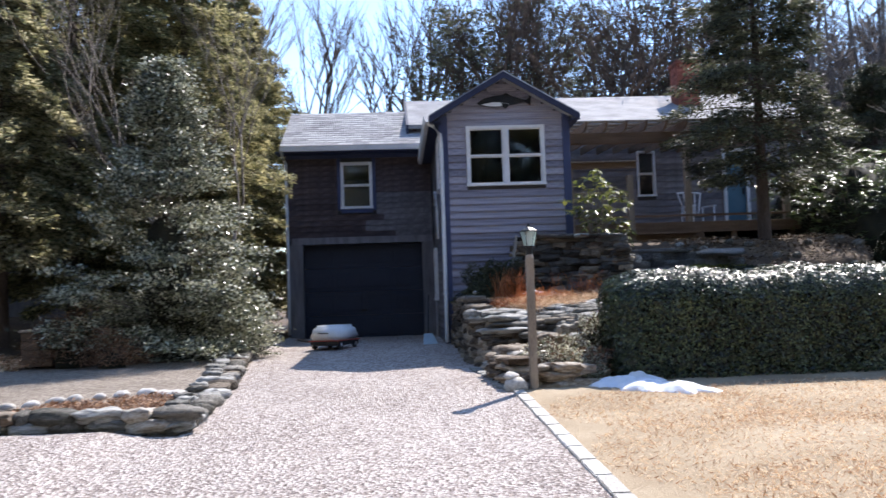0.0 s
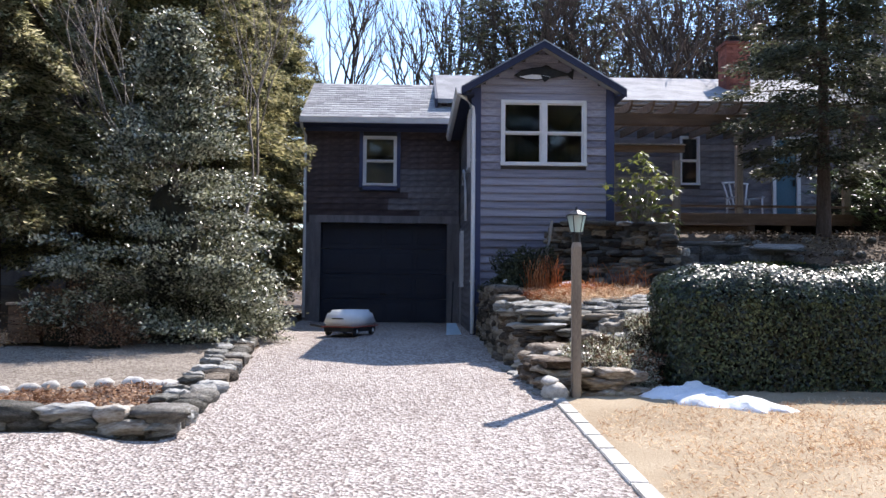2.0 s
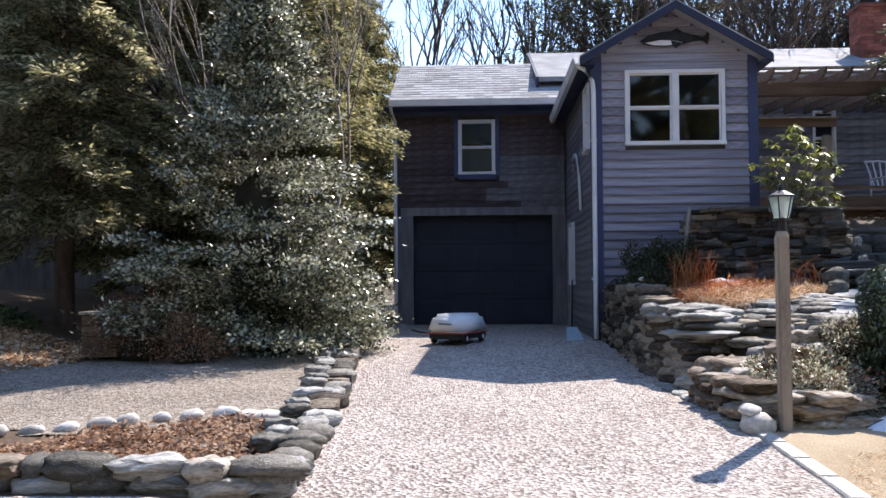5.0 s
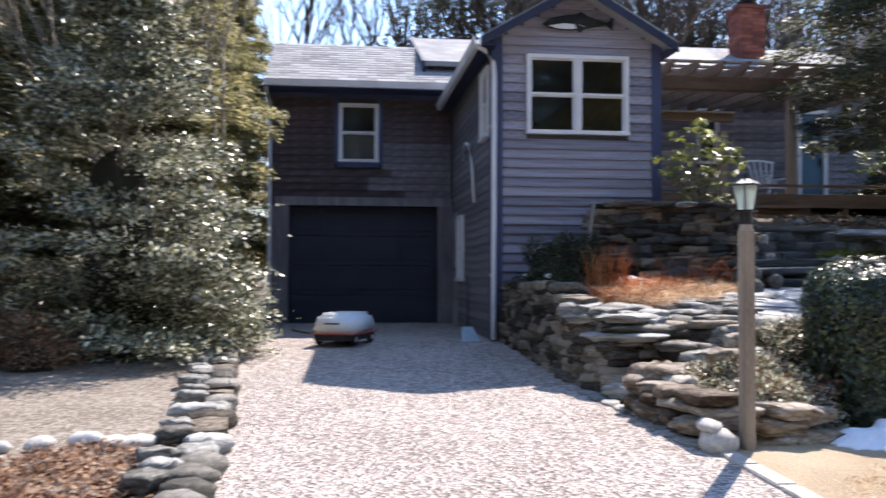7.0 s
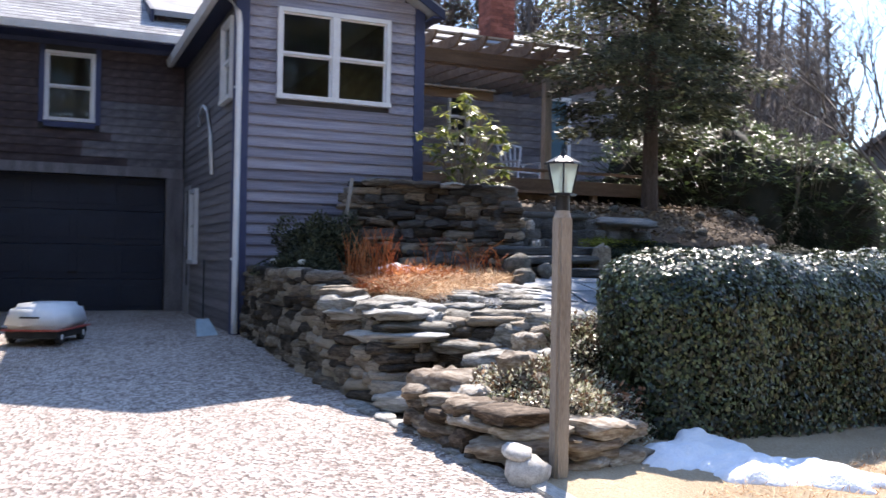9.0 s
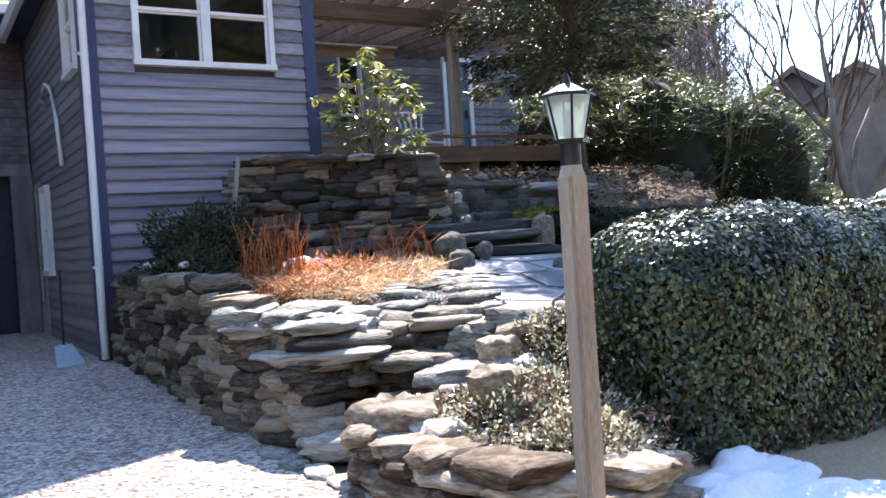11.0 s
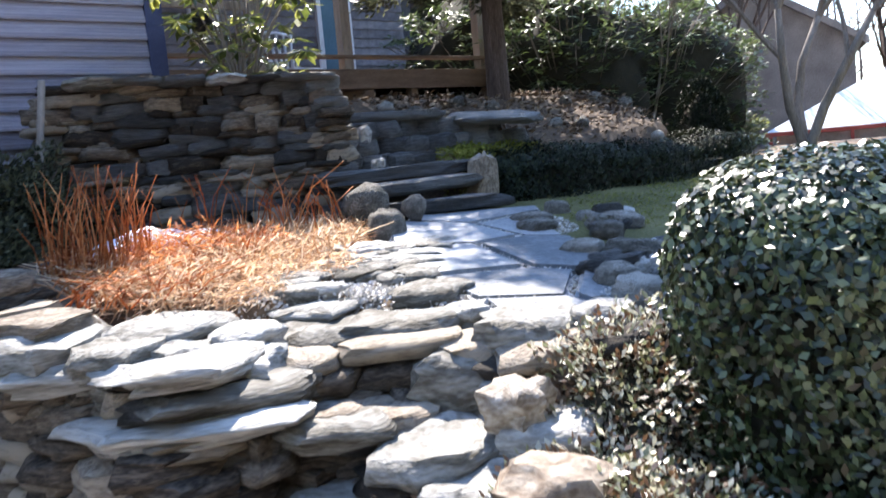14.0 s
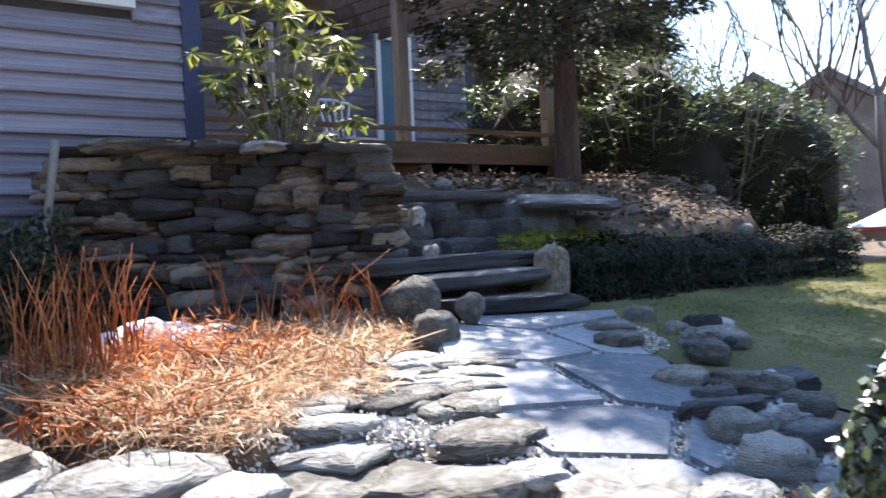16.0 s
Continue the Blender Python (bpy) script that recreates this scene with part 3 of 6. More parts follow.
def window(name, dims, plane="y", at=0.0, sashes=1, mullion=0.09, lower=None, label="white vinyl double-hung window", fw=0.055, depth=0.05):
    u0, u1, z0, z1 = dims
    win = thing(name, label, "window")
    tagged(win, kind="structure")

    def bx(n, a, b, d0, d1, c, e, mat, bev=0.003):
        dims3 = (a, b, at + d0, at + d1, c, e) if plane == "y" else (at + d0, at + d1, a, b, c, e)
        return boxpart(n, dims3, mat, win, bevel=bev)
    bx("window_frame", u0 - 0.0, u0 + fw, -depth, 0.1, z0, z1, WHITE)
    bx("window_frame", u1 - fw, u1, -depth, 0.1, z0, z1, WHITE)
    bx("window_frame", u0 + fw, u1 - fw, -depth, 0.1, z1 - fw, z1, WHITE)
    bx("window_sill", u0 - 0.01, u1 + 0.01, -depth - 0.015, 0.1, z0 - 0.02, z0 + fw * 0.7, WHITE)
    w = (u1 - u0 - 2 * fw - mullion * (sashes - 1)) / sashes
    zm = (z0 + z1) / 2
    for s in range(sashes):
        a = u0 + fw + s * (w + mullion)
        if s:
            bx("mullion", a - mullion, a, -depth, 0.1, z0 + fw * 0.7, z1 - fw, WHITE)
        bx("meeting_rail", a, a + w, -0.02, 0.05, zm - 0.018, zm + 0.018, WHITE)
        for c, e, d in ((z0 + fw * 0.7, zm - 0.018, 0.02), (zm + 0.018, z1 - fw, 0.0)):
            bx("sash_frame", a, a + 0.022, d - 0.01, d + 0.03, c, e, WHITE, 0)
            bx("sash_frame", a + w - 0.022, a + w, d - 0.01, d + 0.03, c, e, WHITE, 0)
            bx("sash_frame", a + 0.022, a + w - 0.022, d - 0.01, d + 0.03, e - 0.02, e, WHITE, 0)
            bx("pane", a + 0.022, a + w - 0.022, d + 0.008, d + 0.014, c, e - 0.02, GLASS, 0)
        if lower:
            bx("screen", a + 0.01, a + w - 0.01, 0.055, 0.065, z0 + fw * 0.7, zm, lower, 0)
    return win


window("window_bay", BAY_WIN, at=0.0, sashes=2, label="white double window with two double-hung sashes in the bay")
window("window_side", SIDE_WIN, "x", 0.0, label="tall white double-hung window in the shingled side wall", fw=0.045)
window("window_garage", GAR_WIN, at=4.52, lower=SCREEN, label="white double-hung window over the garage with a screened lower sash", fw=0.05)
window("window_entry", SIDE_LIGHT, "x", 0.0, label="narrow pale window beside the basement door", fw=0.06)
window("window_house", HOUSE_WIN, at=5.2, label="narrow pale double-hung window on the porch wall", fw=0.04)
trim("casing_garage_left", (-2.22, -2.14, 4.46, 4.52, 2.98, 4.2), BLUE)
trim("casing_garage_right", (-1.40, -1.32, 4.46, 4.52, 2.98, 4.2), BLUE)
trim("casing_garage_sill", (-2.14, -1.40, 4.46, 4.52, 2.92, 3.01), BLUE)

gd = tagged(thing("door_garage", "dark blue sectional garage door in shade", "garage door"), kind="structure")
for i in range(4):
    z0 = -0.02 + i * 0.555
    panel = boxpart("door_panel", (-3.05, -0.28, 4.72, 4.76, z0, z0 + 0.547), BLUE_DARK, gd, bevel=0.006)
    for k in range(4):
        x0 = -2.98 + k * 0.68
        boxpart("panel_field", (x0, x0 + 0.58, 4.708, 4.722, z0 + 0.1, z0 + 0.45), BLUE_DARK, panel, bevel=0.008)
boxpart("door_handle", (-1.75, -1.6, 4.69, 4.71, 0.62, 0.66), BLACK, gd)
sd = tagged(thing("door_side", "glazed storm door with a pale frame in the side wall", "door"), kind="structure")
boxpart("door_frame", (-0.008, 0.1, 3.75, 3.83, 0.0, 2.05), DULLPAINT, sd)
boxpart("door_frame", (-0.008, 0.1, 4.27, 4.35, 0.0, 2.05), DULLPAINT, sd)
boxpart("door_frame", (-0.008, 0.1, 3.83, 4.27, 1.97, 2.05), DULLPAINT, sd)
boxpart("door_leaf", (0.0, 0.05, 3.83, 4.27, 0.0, 0.45), DULLPAINT, sd)
boxpart("mid_rail", (0.0, 0.05, 3.83, 4.27, 1.0, 1.08), DULLPAINT, sd)
boxpart("pane", (0.02, 0.026, 3.83, 4.27, 0.45, 1.0), GLASS, sd, bevel=0)
boxpart("pane", (0.02, 0.026, 3.83, 4.27, 1.08, 1.97), GLASS, sd, bevel=0)
dd = tagged(thing("door_deck", "teal glazed porch door in a pale frame", "door"), kind="structure")
boxpart("door_frame", (7.25, 7.33, 5.14, 5.3, 2.24, 4.35), WHITE, dd)
boxpart("door_frame", (7.82, 7.9, 5.14, 5.3, 2.24, 4.35), WHITE, dd)
boxpart("door_frame", (7.33, 7.82, 5.14, 5.3, 4.27, 4.35), WHITE, dd)
boxpart("door_leaf", (7.33, 7.82, 5.2, 5.25, 2.25, 4.27), TEAL, dd)
boxpart("door_handle", (7.74, 7.77, 5.15, 5.2, 3.2, 3.35), BLACK, dd)

# ---- deck and pergola ----
deck = thing("deck", "weathered brown raised wooden deck with board skirting", "deck")
for i in range(28):
    boxpart("plank", (2.45, 9.0, 1.3 + i * 0.14, 1.3 + i * 0.14 + 0.134, 2.18, 2.215), DECKWOOD, deck, bevel=0)
boxpart("rim_joist", (2.45, 7.3, 1.22, 1.27, 2.0, 2.215), DECKWOOD, deck)
boxpart("rim_joist", (7.3, 9.0, 1.22, 1.27, 2.0, 2.215), DECKWOOD, deck)
for x in (2.5, 3.3, 4.1, 4.9, 5.9, 7.1, 8.4):
    boxpart("support_post", (x, x + 0.1, 1.28, 1.38, 1.0, 2.0), DECKWOOD, deck)
for i in range(3):
    boxpart("skirt_board", (2.45, 5.3, 1.2, 1.225, 1.55 + i * 0.15, 1.69 + i * 0.15), DECKWOOD, deck, bevel=0.003)
boxpart("rail_base", (2.5, 7.3, 1.215, 1.305, 2.33, 2.37), DECKWOOD, deck)
for i in range(3):
    st = thing("deck_step", "broad brown wooden step below the deck", "step", group="deck steps")
    boxpart("tread", (3.2, 5.1, 0.25 + i * 0.3, 0.56 + i * 0.3, 1.58 + i * 0.19, 1.62 + i * 0.19), DECKWOOD, st)
    boxpart("riser", (3.2, 5.1, 0.5 + i * 0.3, 0.53 + i * 0.3, 1.4 + i * 0.19, 1.58 + i * 0.19), DECKWOOD, st)

perg = thing("pergola", "weathered wooden pergola over the deck with sunlit slats", "pergola")
boxpart("post", (2.5, 2.62, 1.24, 1.36, 2.22, 3.98), PINE, perg, "orange-brown corner post")
for x in (4.98, 7.0):
    boxpart("post", (x, x + 0.12, 1.24, 1.36, 2.22, 3.98), WOOD, perg)
boxpart("beam", (2.42, 7.4, 1.2, 1.24, 3.85, 4.05), DECKWOOD, perg)
boxpart("beam", (2.42, 7.4, 1.36, 1.4, 3.85, 4.05), DECKWOOD, perg)
for i in range(13):
    x = 2.5 + i * 0.4
    bm = bmesh.new()
    pts = [(0.85, 4.12), (0.78, 4.2), (5.15, 4.42), (5.15, 4.26), (1.0, 4.05)]
    vs = [[bm.verts.new((x + s, p, z)) for p, z in pts] for s in (0, 0.04)]
    bm.faces.new(vs[0])
    bm.faces.new(vs[1][::-1])
    for k in range(5):
        bm.faces.new((vs[0][k], vs[1][k], vs[1][(k + 1) % 5], vs[0][(k + 1) % 5]))
    bmesh.ops.recalc_face_normals(bm, faces=bm.faces)
    part("rafter", bm, DECKWOOD, perg)
for i in range(9):
    y = 1.0 + i * 0.42
    z = 4.215 + (y - 0.78) * 0.05
    boxpart("slat", (2.42, 7.4, y, y + 0.09, z, z + 0.03), WOOD, perg, bevel=0)
trel = thing("trellis", "low grey wooden arbour beside the bay", "trellis")
boxpart("post", (3.72, 3.84, 0.95, 1.07, 1.7, 3.15), WOOD, trel)
boxpart("post", (2.55, 2.64, 0.95, 1.04, 1.7, 3.3), WOOD, trel)
boxpart("beam", (2.5, 3.9, 0.9, 0.945, 3.28, 3.4), DECKWOOD, trel)
boxpart("shelf", (2.5, 3.9, 0.8, 1.1, 3.4, 3.425), WOOD, trel)
boxpart("rail", (2.6, 3.72, 0.98, 1.02, 2.75, 2.83), WOOD, trel)


def chair(at):
    c = thing("deck_chair", "pale plastic garden chair with a fanned slat back on the deck", "chair", at, "deck chairs")
    boxpart("seat", (-0.27, 0.27, -0.25, 0.25, 0.38, 0.42), WHITE, c, bevel=0.012)
    boxpart("armrest", (-0.33, -0.25, -0.28, 0.25, 0.6, 0.63), WHITE, c, bevel=0.008)
    boxpart("armrest", (0.25, 0.33, -0.28, 0.25, 0.6, 0.63), WHITE, c, bevel=0.008)
    for x in (-0.29, 0.29):
        for y in (-0.24, 0.22):
            tubepart("leg", [[((x * 1.0, y, 0.0), 0.022), ((x, y, 0.6), 0.022)]], WHITE, c)
    for i in range(5):
        x = (i - 2) * 0.09
        tubepart("back_slat", [[((x, 0.24, 0.42), 0.02), ((x * 1.75, 0.33, 0.97), 0.02)]], WHITE, c, sides=4)
    tubepart("top_rail", [[((-0.34, 0.33, 0.97), 0.022), ((0, 0.35, 1.0), 0.022), ((0.34, 0.33, 0.97), 0.022)]], WHITE, c)
    return c


chair(pose(6.3, 4.4, 2.22, 0, 0, 15))

# ---- chimney ----
chim = thing("chimney", "square red brick chimney with a flat cap", "chimney")
boxpart("core", (6.67, 7.25, 6.5, 7.1, 5.6, 6.86), BRICK, chim)
boxpart("cap", (6.62, 7.3, 6.45, 7.15, 6.86, 6.94), BRICK, chim)
boxpart("flue", (6.84, 7.08, 6.7, 6.9, 6.94, 7.08), BLACK, chim)
boxpart("flue_cap", (6.78, 7.14, 6.64, 6.96, 7.08, 7.11), BLACK, chim, "dark metal flue cap")

# ---- box on low cart ----
cart = thing("cargo_box", "white plastic cargo box on a low dark cart beside the garage", "cargo box", pose(-2.02, -0.3, 0.0, 0, 0, -22) @ Matrix.Scale(0.9, 4))
bm = bmesh.new()
box(bm, -0.34, 0.34, -0.5, 0.5, 0.17, 0.47)
for v in bm.verts:
    if v.co.z > 0.4:
        v.co.x *= 0.78
        v.co.y *= 0.8
es = list(bm.edges)
bmesh.ops.bevel(bm, geom=es, offset=0.06, segments=3, affect="EDGES")
part("lid", bm, PLASTIC, cart, smooth=True)
boxpart("seam_band", (-0.33, 0.33, -0.495, 0.495, 0.165, 0.182), RED, cart, "thin reddish band")
boxpart("base", (-0.3, 0.3, -0.46, 0.46, 0.08, 0.17), BLACKPAINT, cart, bevel=0.02)
boxpart("label_bar", (-0.12, 0.1, -0.493, -0.485, 0.31, 0.33), BLACKPAINT, cart, bevel=0, at=pose(0, 0.01, 0.0))
for x in (-0.27, 0.27):
    for y in (-0.33, 0.33):
        bm = bmesh.new()
        bmesh.ops.create_cone(bm, cap_ends=True, segments=16, radius1=0.085, radius2=0.085, depth=0.06, matrix=pose(x, y, 0.095, 0, 90, 0))
        bmesh.ops.bevel(bm, geom=list(bm.edges), offset=0.008, segments=1, affect="EDGES")
        wheel = part("wheel", bm, BLACKPAINT, cart)
        bm = bmesh.new()
        bmesh.ops.create_cone(bm, cap_ends=True, segments=12, radius1=0.035, radius2=0.035, depth=0.072, matrix=pose(x, y, 0.095, 0, 90, 0))
        part("hub", bm, WHITE, wheel, "pale wheel hub")
tubepart("tow_bar", [[((-0.3, 0.1, 0.12), 0.02), ((-0.75, 0.2, 0.14), 0.02), ((-0.95, 0.22, 0.17), 0.02)]], BLACK, cart)

# ---- lamp post ----
lp = thing("lamp_post", "weathered grey wooden lamp post with a black and glass lantern", "lamp post", pose(0.605, -6.4, height(0.605, -6.4)))
bm = box(bmesh.new(), -0.045, 0.045, -0.045, 0.045, -0.02, 1.46)
es = [e for e in bm.edges if abs((e.verts[0].co - e.verts[1].co).z) > 1]
bmesh.ops.bevel(bm, geom=es, offset=0.014, segments=2, affect="EDGES")
part("post", bm, WOOD, lp)
bm = bmesh.new()
bmesh.ops.create_cone(bm, cap_ends=True, segments=16, radius1=0.05, radius2=0.035, depth=0.06, matrix=pose(0, 0, 1.49))
part("shoulder", bm, WOOD, lp)
bm = bmesh.new()
bmesh.ops.create_cone(bm, cap_ends=True, segments=16, radius1=0.04, radius2=0.04, depth=0.09, matrix=pose(0, 0, 1.545))
bmesh.ops.bevel(bm, geom=list(bm.edges), offset=0.004, segments=1, affect="EDGES")
part("collar", bm, BLACK, lp)


def frustum(r0, r1, z0, z1, n=4, rot=45):
    bm = bmesh.new()
    bmesh.ops.create_cone(bm, cap_ends=True, segments=n, radius1=r0, radius2=r1, depth=z1 - z0, matrix=pose(0, 0, (z0 + z1) / 2, 0, 0, rot))
    return bm


part("lantern_base", frustum(0.075, 0.075, 1.585, 1.6, 6, 0), BLACK, lp)
for k in range(6):
    a0, a1 = math.radians(60 * k), math.radians(60 * k + 60)
    p = [(0.058 * math.cos(a0), 0.058 * math.sin(a0), 1.6), (0.058 * math.cos(a1), 0.058 * math.sin(a1), 1.6),
         (0.095 * math.cos(a1), 0.095 * math.sin(a1), 1.76), (0.095 * math.cos(a0), 0.095 * math.sin(a0), 1.76)]
    raw("pane", p, [(0, 1, 2, 3)], LAMPGLASS, lp)
    tubepart("rib", [[(p[0], 0.005), (p[3], 0.005)]], BLACK, lp, sides=4)
part("roof_rim", frustum(0.108, 0.105, 1.76, 1.772, 6, 0), BLACK, lp)
part("lantern_roof", frustum(0.1, 0.03, 1.772, 1.81, 6, 0), BLACK, lp)
part("finial", frustum(0.02, 0.008, 1.81, 1.85, 8, 0), BLACK, lp)
bm = bmesh.new()
bmesh.ops.create_cone(bm, cap_ends=True, segments=12, radius1=0.022, radius2=0.022, depth=0.11, matrix=pose(0, 0, 1.66))
part("candle_sleeve", bm, PLASTIC, lp)

# ---- stone ledges, path and boulders ----
LEDGE_UPPER = [
    (1.24, -3.74, 0.52, 0.4, 0.42, 0.12, -53), (1.64, -3.93, 0.53, 0.49, 0.59, 0.13, -54),
    (1.75, -4.46, 0.53, 0.39, 0.4, 0.16, -54), (1.93, -4.68, 0.55, 0.19, 0.23, 0.1, -55),
    (1.87, -3.56, 0.57, 0.45, 0.54, 0.07, -58), (1.41, -3.54, 0.58, 0.34, 0.41, 0.07, -56),
    (0.73, -3.54, 0.62, 0.38, 0.46, 0.12, -55), (0.91, -3.78, 0.58, 0.23, 0.25, 0.08, -52),
    (0.45, -3.7, 0.6, 0.25, 0.3, 0.1, -53),
]
LEDGE_MIDDLE = [
    (1.35, -3.85, 0.43, 0.46, 0.31, 0.16, -53), (1.48, -4.37, 0.42, 0.39, 0.4, 0.18, -52),
    (1.73, -4.54, 0.43, 0.35, 0.23, 0.08, -53), (0.76, -3.92, 0.52, 0.38, 0.33, 0.1, -51),
    (0.63, -3.81, 0.57, 0.23, 0.19, 0.08, -52), (0.48, -3.66, 0.5, 0.23, 0.28, 0.1, -50),
    (0.88, -4.08, 0.45, 0.24, 0.19, 0.08, -52), (0.64, -3.86, 0.46, 0.38, 0.3, 0.12, -50),
    (1.54, -4.61, 0.36, 0.27, 0.25, 0.1, -51),
]
LEDGE_LOWER = [
    (0.93, -4.28, 0.32, 0.42, 0.33, 0.07, -55), (1.11, -4.61, 0.26, 0.36, 0.44, 0.1, -53),
    (0.82, -4.5, 0.08, 0.41, 0.27, 0.09, -49), (0.48, -4.38, -0.07, 0.35, 0.42, 0.12, -46),
    (0.55, -3.96, 0.38, 0.68, 0.42, 0.07, -55), (0.78, -3.88, 0.45, 0.58, 0.68, 0.09, -58),
    (0.42, -3.43, 0.55, 0.54, 0.52, 0.08, -61), (0.6, -3.92, 0.55, 0.43, 0.44, 0.07, -60),
    (0.32, -3.38, 0.64, 0.34, 0.41, 0.12, -64), (0.89, -3.89, 0.38, 0.35, 0.33, 0.06, -55),
]
BOULDERS = [
    (0.56, -4.96, 0.12, 0.37, 0.45, 0.3, -46), (0.82, -5.58, 0.0, 0.49, 0.45, 0.35, -44),
    (0.6, -5.28, 0.05, 0.24, 0.29, 0.25, -45), (0.46, -5.1, -0.06, 0.21, 0.25, 0.15, -45),
    (1.0, -5.25, 0.27, 0.22, 0.26, 0.15, -51), (1.0, -5.42, 0.14, 0.16, 0.19, 0.15, -45),
    (0.86, -5.52, 0.0, 0.21, 0.19, 0.15, -47), 
    (1.28, -4.84, 0.36, 0.17, 0.21, 0.12, -54),
]
EDGE = [
    (2.33, -4.54, 0.68, 0.23, 0.28, 0.14, -59), (2.01, -4.79, 0.63, 0.17, 0.2, 0.14, -57),
    (2.52, -4.26, 0.72, 0.21, 0.25, 0.12, -61), (3.26, -3.09, 0.76, 0.24, 0.29, 0.1, -73),
    (3.5, -2.81, 0.78, 0.27, 0.32, 0.08, -77), (2.49, -2.61, 0.72, 0.21, 0.25, 0.2, -67),
    (2.09, -4.54, 0.6, 0.1, 0.12, 0.08, -61), (2.93, -3.73, 0.74, 0.23, 0.27, 0.1, -67),
    (1.81, -3.3, 0.68, 0.3, 0.35, 0.06, -62), (1.52, -3.24, 0.64, 0.28, 0.34, 0.06, -58),
    (1.72, -3.35, 0.62, 0.28, 0.33, 0.06, -60), (2.79, -4.16, 0.73, 0.29, 0.34, 0.08, -65),
]


def slab_mesh(name, seed, sides=11, jag=0.16, dome=0.06, mat=LEDGE, square=0.55, warp=0.12, full=False):
    """A slab or boulder about 1 x 1 x 1, top at 0, with an uneven rounded outline."""
    r = random.Random(seed)
    rings = [(-1.0, 0.8), (-0.8, 0.94), (-0.62, 0.93), (-0.45, 1.01), (-0.22, 0.98), (-0.06, 0.9), (dome * 0.6, 0.7), (dome, 0.4)]
    if full:
        rings = [(-1.0, 0.9), (-0.86, 1.0), (-0.5, 1.02), (-0.14, 1.0), (-0.02, 0.94), (dome, 0.6)]
    rad = [1 + r.uniform(-jag, jag) for _ in range(sides)]
    verts, faces = [], []
    for z, s in rings:
        for k in range(sides):
            a = 2 * math.pi * k / sides + r.uniform(-0.06, 0.06)
            q = 0.5 * rad[k] * s * (1 + r.uniform(-0.05, 0.05))
            c, t = math.cos(a), math.sin(a)
            sq = 1 / max(abs(c), abs(t)) ** square
            verts.append((q * c * sq, q * t * sq, z + r.uniform(-0.05, 0.05)))
    verts.append((0, 0, dome))
    verts = [tuple(Vector(v) + Vector((noise.noise(Vector(v) * 2.3 + Vector((seed, 0, 0))) * 0.13, noise.noise(Vector(v) * 2.3 + Vector((0, seed, 0))) * 0.13,
             noise.noise(Vector(v) * 3 + Vector((0, 0, seed))) * warp))) for v in verts]
    for j in range(len(rings) - 1):
        for k in range(sides):
            faces.append((j * sides + k, j * sides + (k + 1) % sides, (j + 1) * sides + (k + 1) % sides, (j + 1) * sides + k))
    top = (len(rings) - 1) * sides
    faces += [(top + k, top + (k + 1) % sides, len(verts) - 1) for k in range(sides)]
    faces.append(tuple(range(sides))[::-1])
    m = bpy.data.meshes.new(name)
    m.from_pydata(verts, [], faces)
    m.update()
    m.materials.append(mat)
    m.polygons.foreach_set("use_smooth", [True] * len(m.polygons))
    m.set_sharp_from_angle(angle=radians(55))
    return m


SLABS = [slab_mesh("slab", i, 17, 0.16, 0.06, square=0.38, warp=0.2) for i in range(16)]
CHUNKS = [slab_mesh("chunk", 200 + i, 15, 0.2, 0.1, CHUNK, 0.45, 0.24) for i in range(9)]
DARKS = [slab_mesh("dark_slab", 140 + i, 12, 0.14, 0.03, DARKSTONE, 0.8, 0.16, True) for i in range(8)]
FLATS = [slab_mesh("flagstone", 20 + i, 9, 0.13, 0.02) for i in range(6)]
ROCKS = [slab_mesh("rock", 40 + i, 12, 0.12, 0.16, STONE, 0.3) for i in range(9)]


def round_mesh(name, seed, mat):
    """A rounded uneven rock, 1 across, its top at 0."""
    bm = bmesh.new()
    bmesh.ops.create_icosphere(bm, subdivisions=2, radius=0.5)
    for v in bm.verts:
        v.co *= 1 + 0.3 * noise.noise(v.co * 2.5 + Vector((seed, 0, 0)))
        v.co.z -= 0.45
    m = bpy.data.meshes.new(name)
    bm.to_mesh(m)
    bm.free()
    m.materials.append(mat)
    m.polygons.foreach_set("use_smooth", [True] * len(m.polygons))
    return m


COBBLES = [round_mesh("cobble", 60 + i, COBBLE) for i in range(5)]
ROUNDS = [round_mesh("round", 70 + i, STONE) for i in range(4)]
BLOCKS = [slab_mesh("block", 80 + i, 12, 0.16, 0.05, WALLSTONE, 0.75, 0.1, True) for i in range(14)]
PALE = []
for i in range(2):
    bm = bmesh.new()
    box(bm, -0.5, 0.5, -0.5, 0.5, -1, 0)
    bmesh.ops.bevel(bm, geom=list(bm.edges), offset=0.05, segments=2, affect="EDGES")
    PALE.append(bpy.data.meshes.new("curb"))
    bm.to_mesh(PALE[-1])
    bm.free()
    PALE[-1].materials.append(COBBLE)
rnd = random.Random(5)


def stone(name, meshes, x, y, z, l, w, h, rot, label="", category="stone", group="", tilt=3, parent=None, kind=""):
    m = meshes[rnd.randrange(len(meshes))]
    ob = new(name, m)
    ob.matrix_basis = pose(x, y, z, rnd.uniform(-tilt, tilt), rnd.uniform(-tilt, tilt), rot) @ Matrix.Diagonal((l, w, h, 1))
    if parent:
        ob.parent = parent
        return ob
    return tagged(ob, label, category, group, kind)


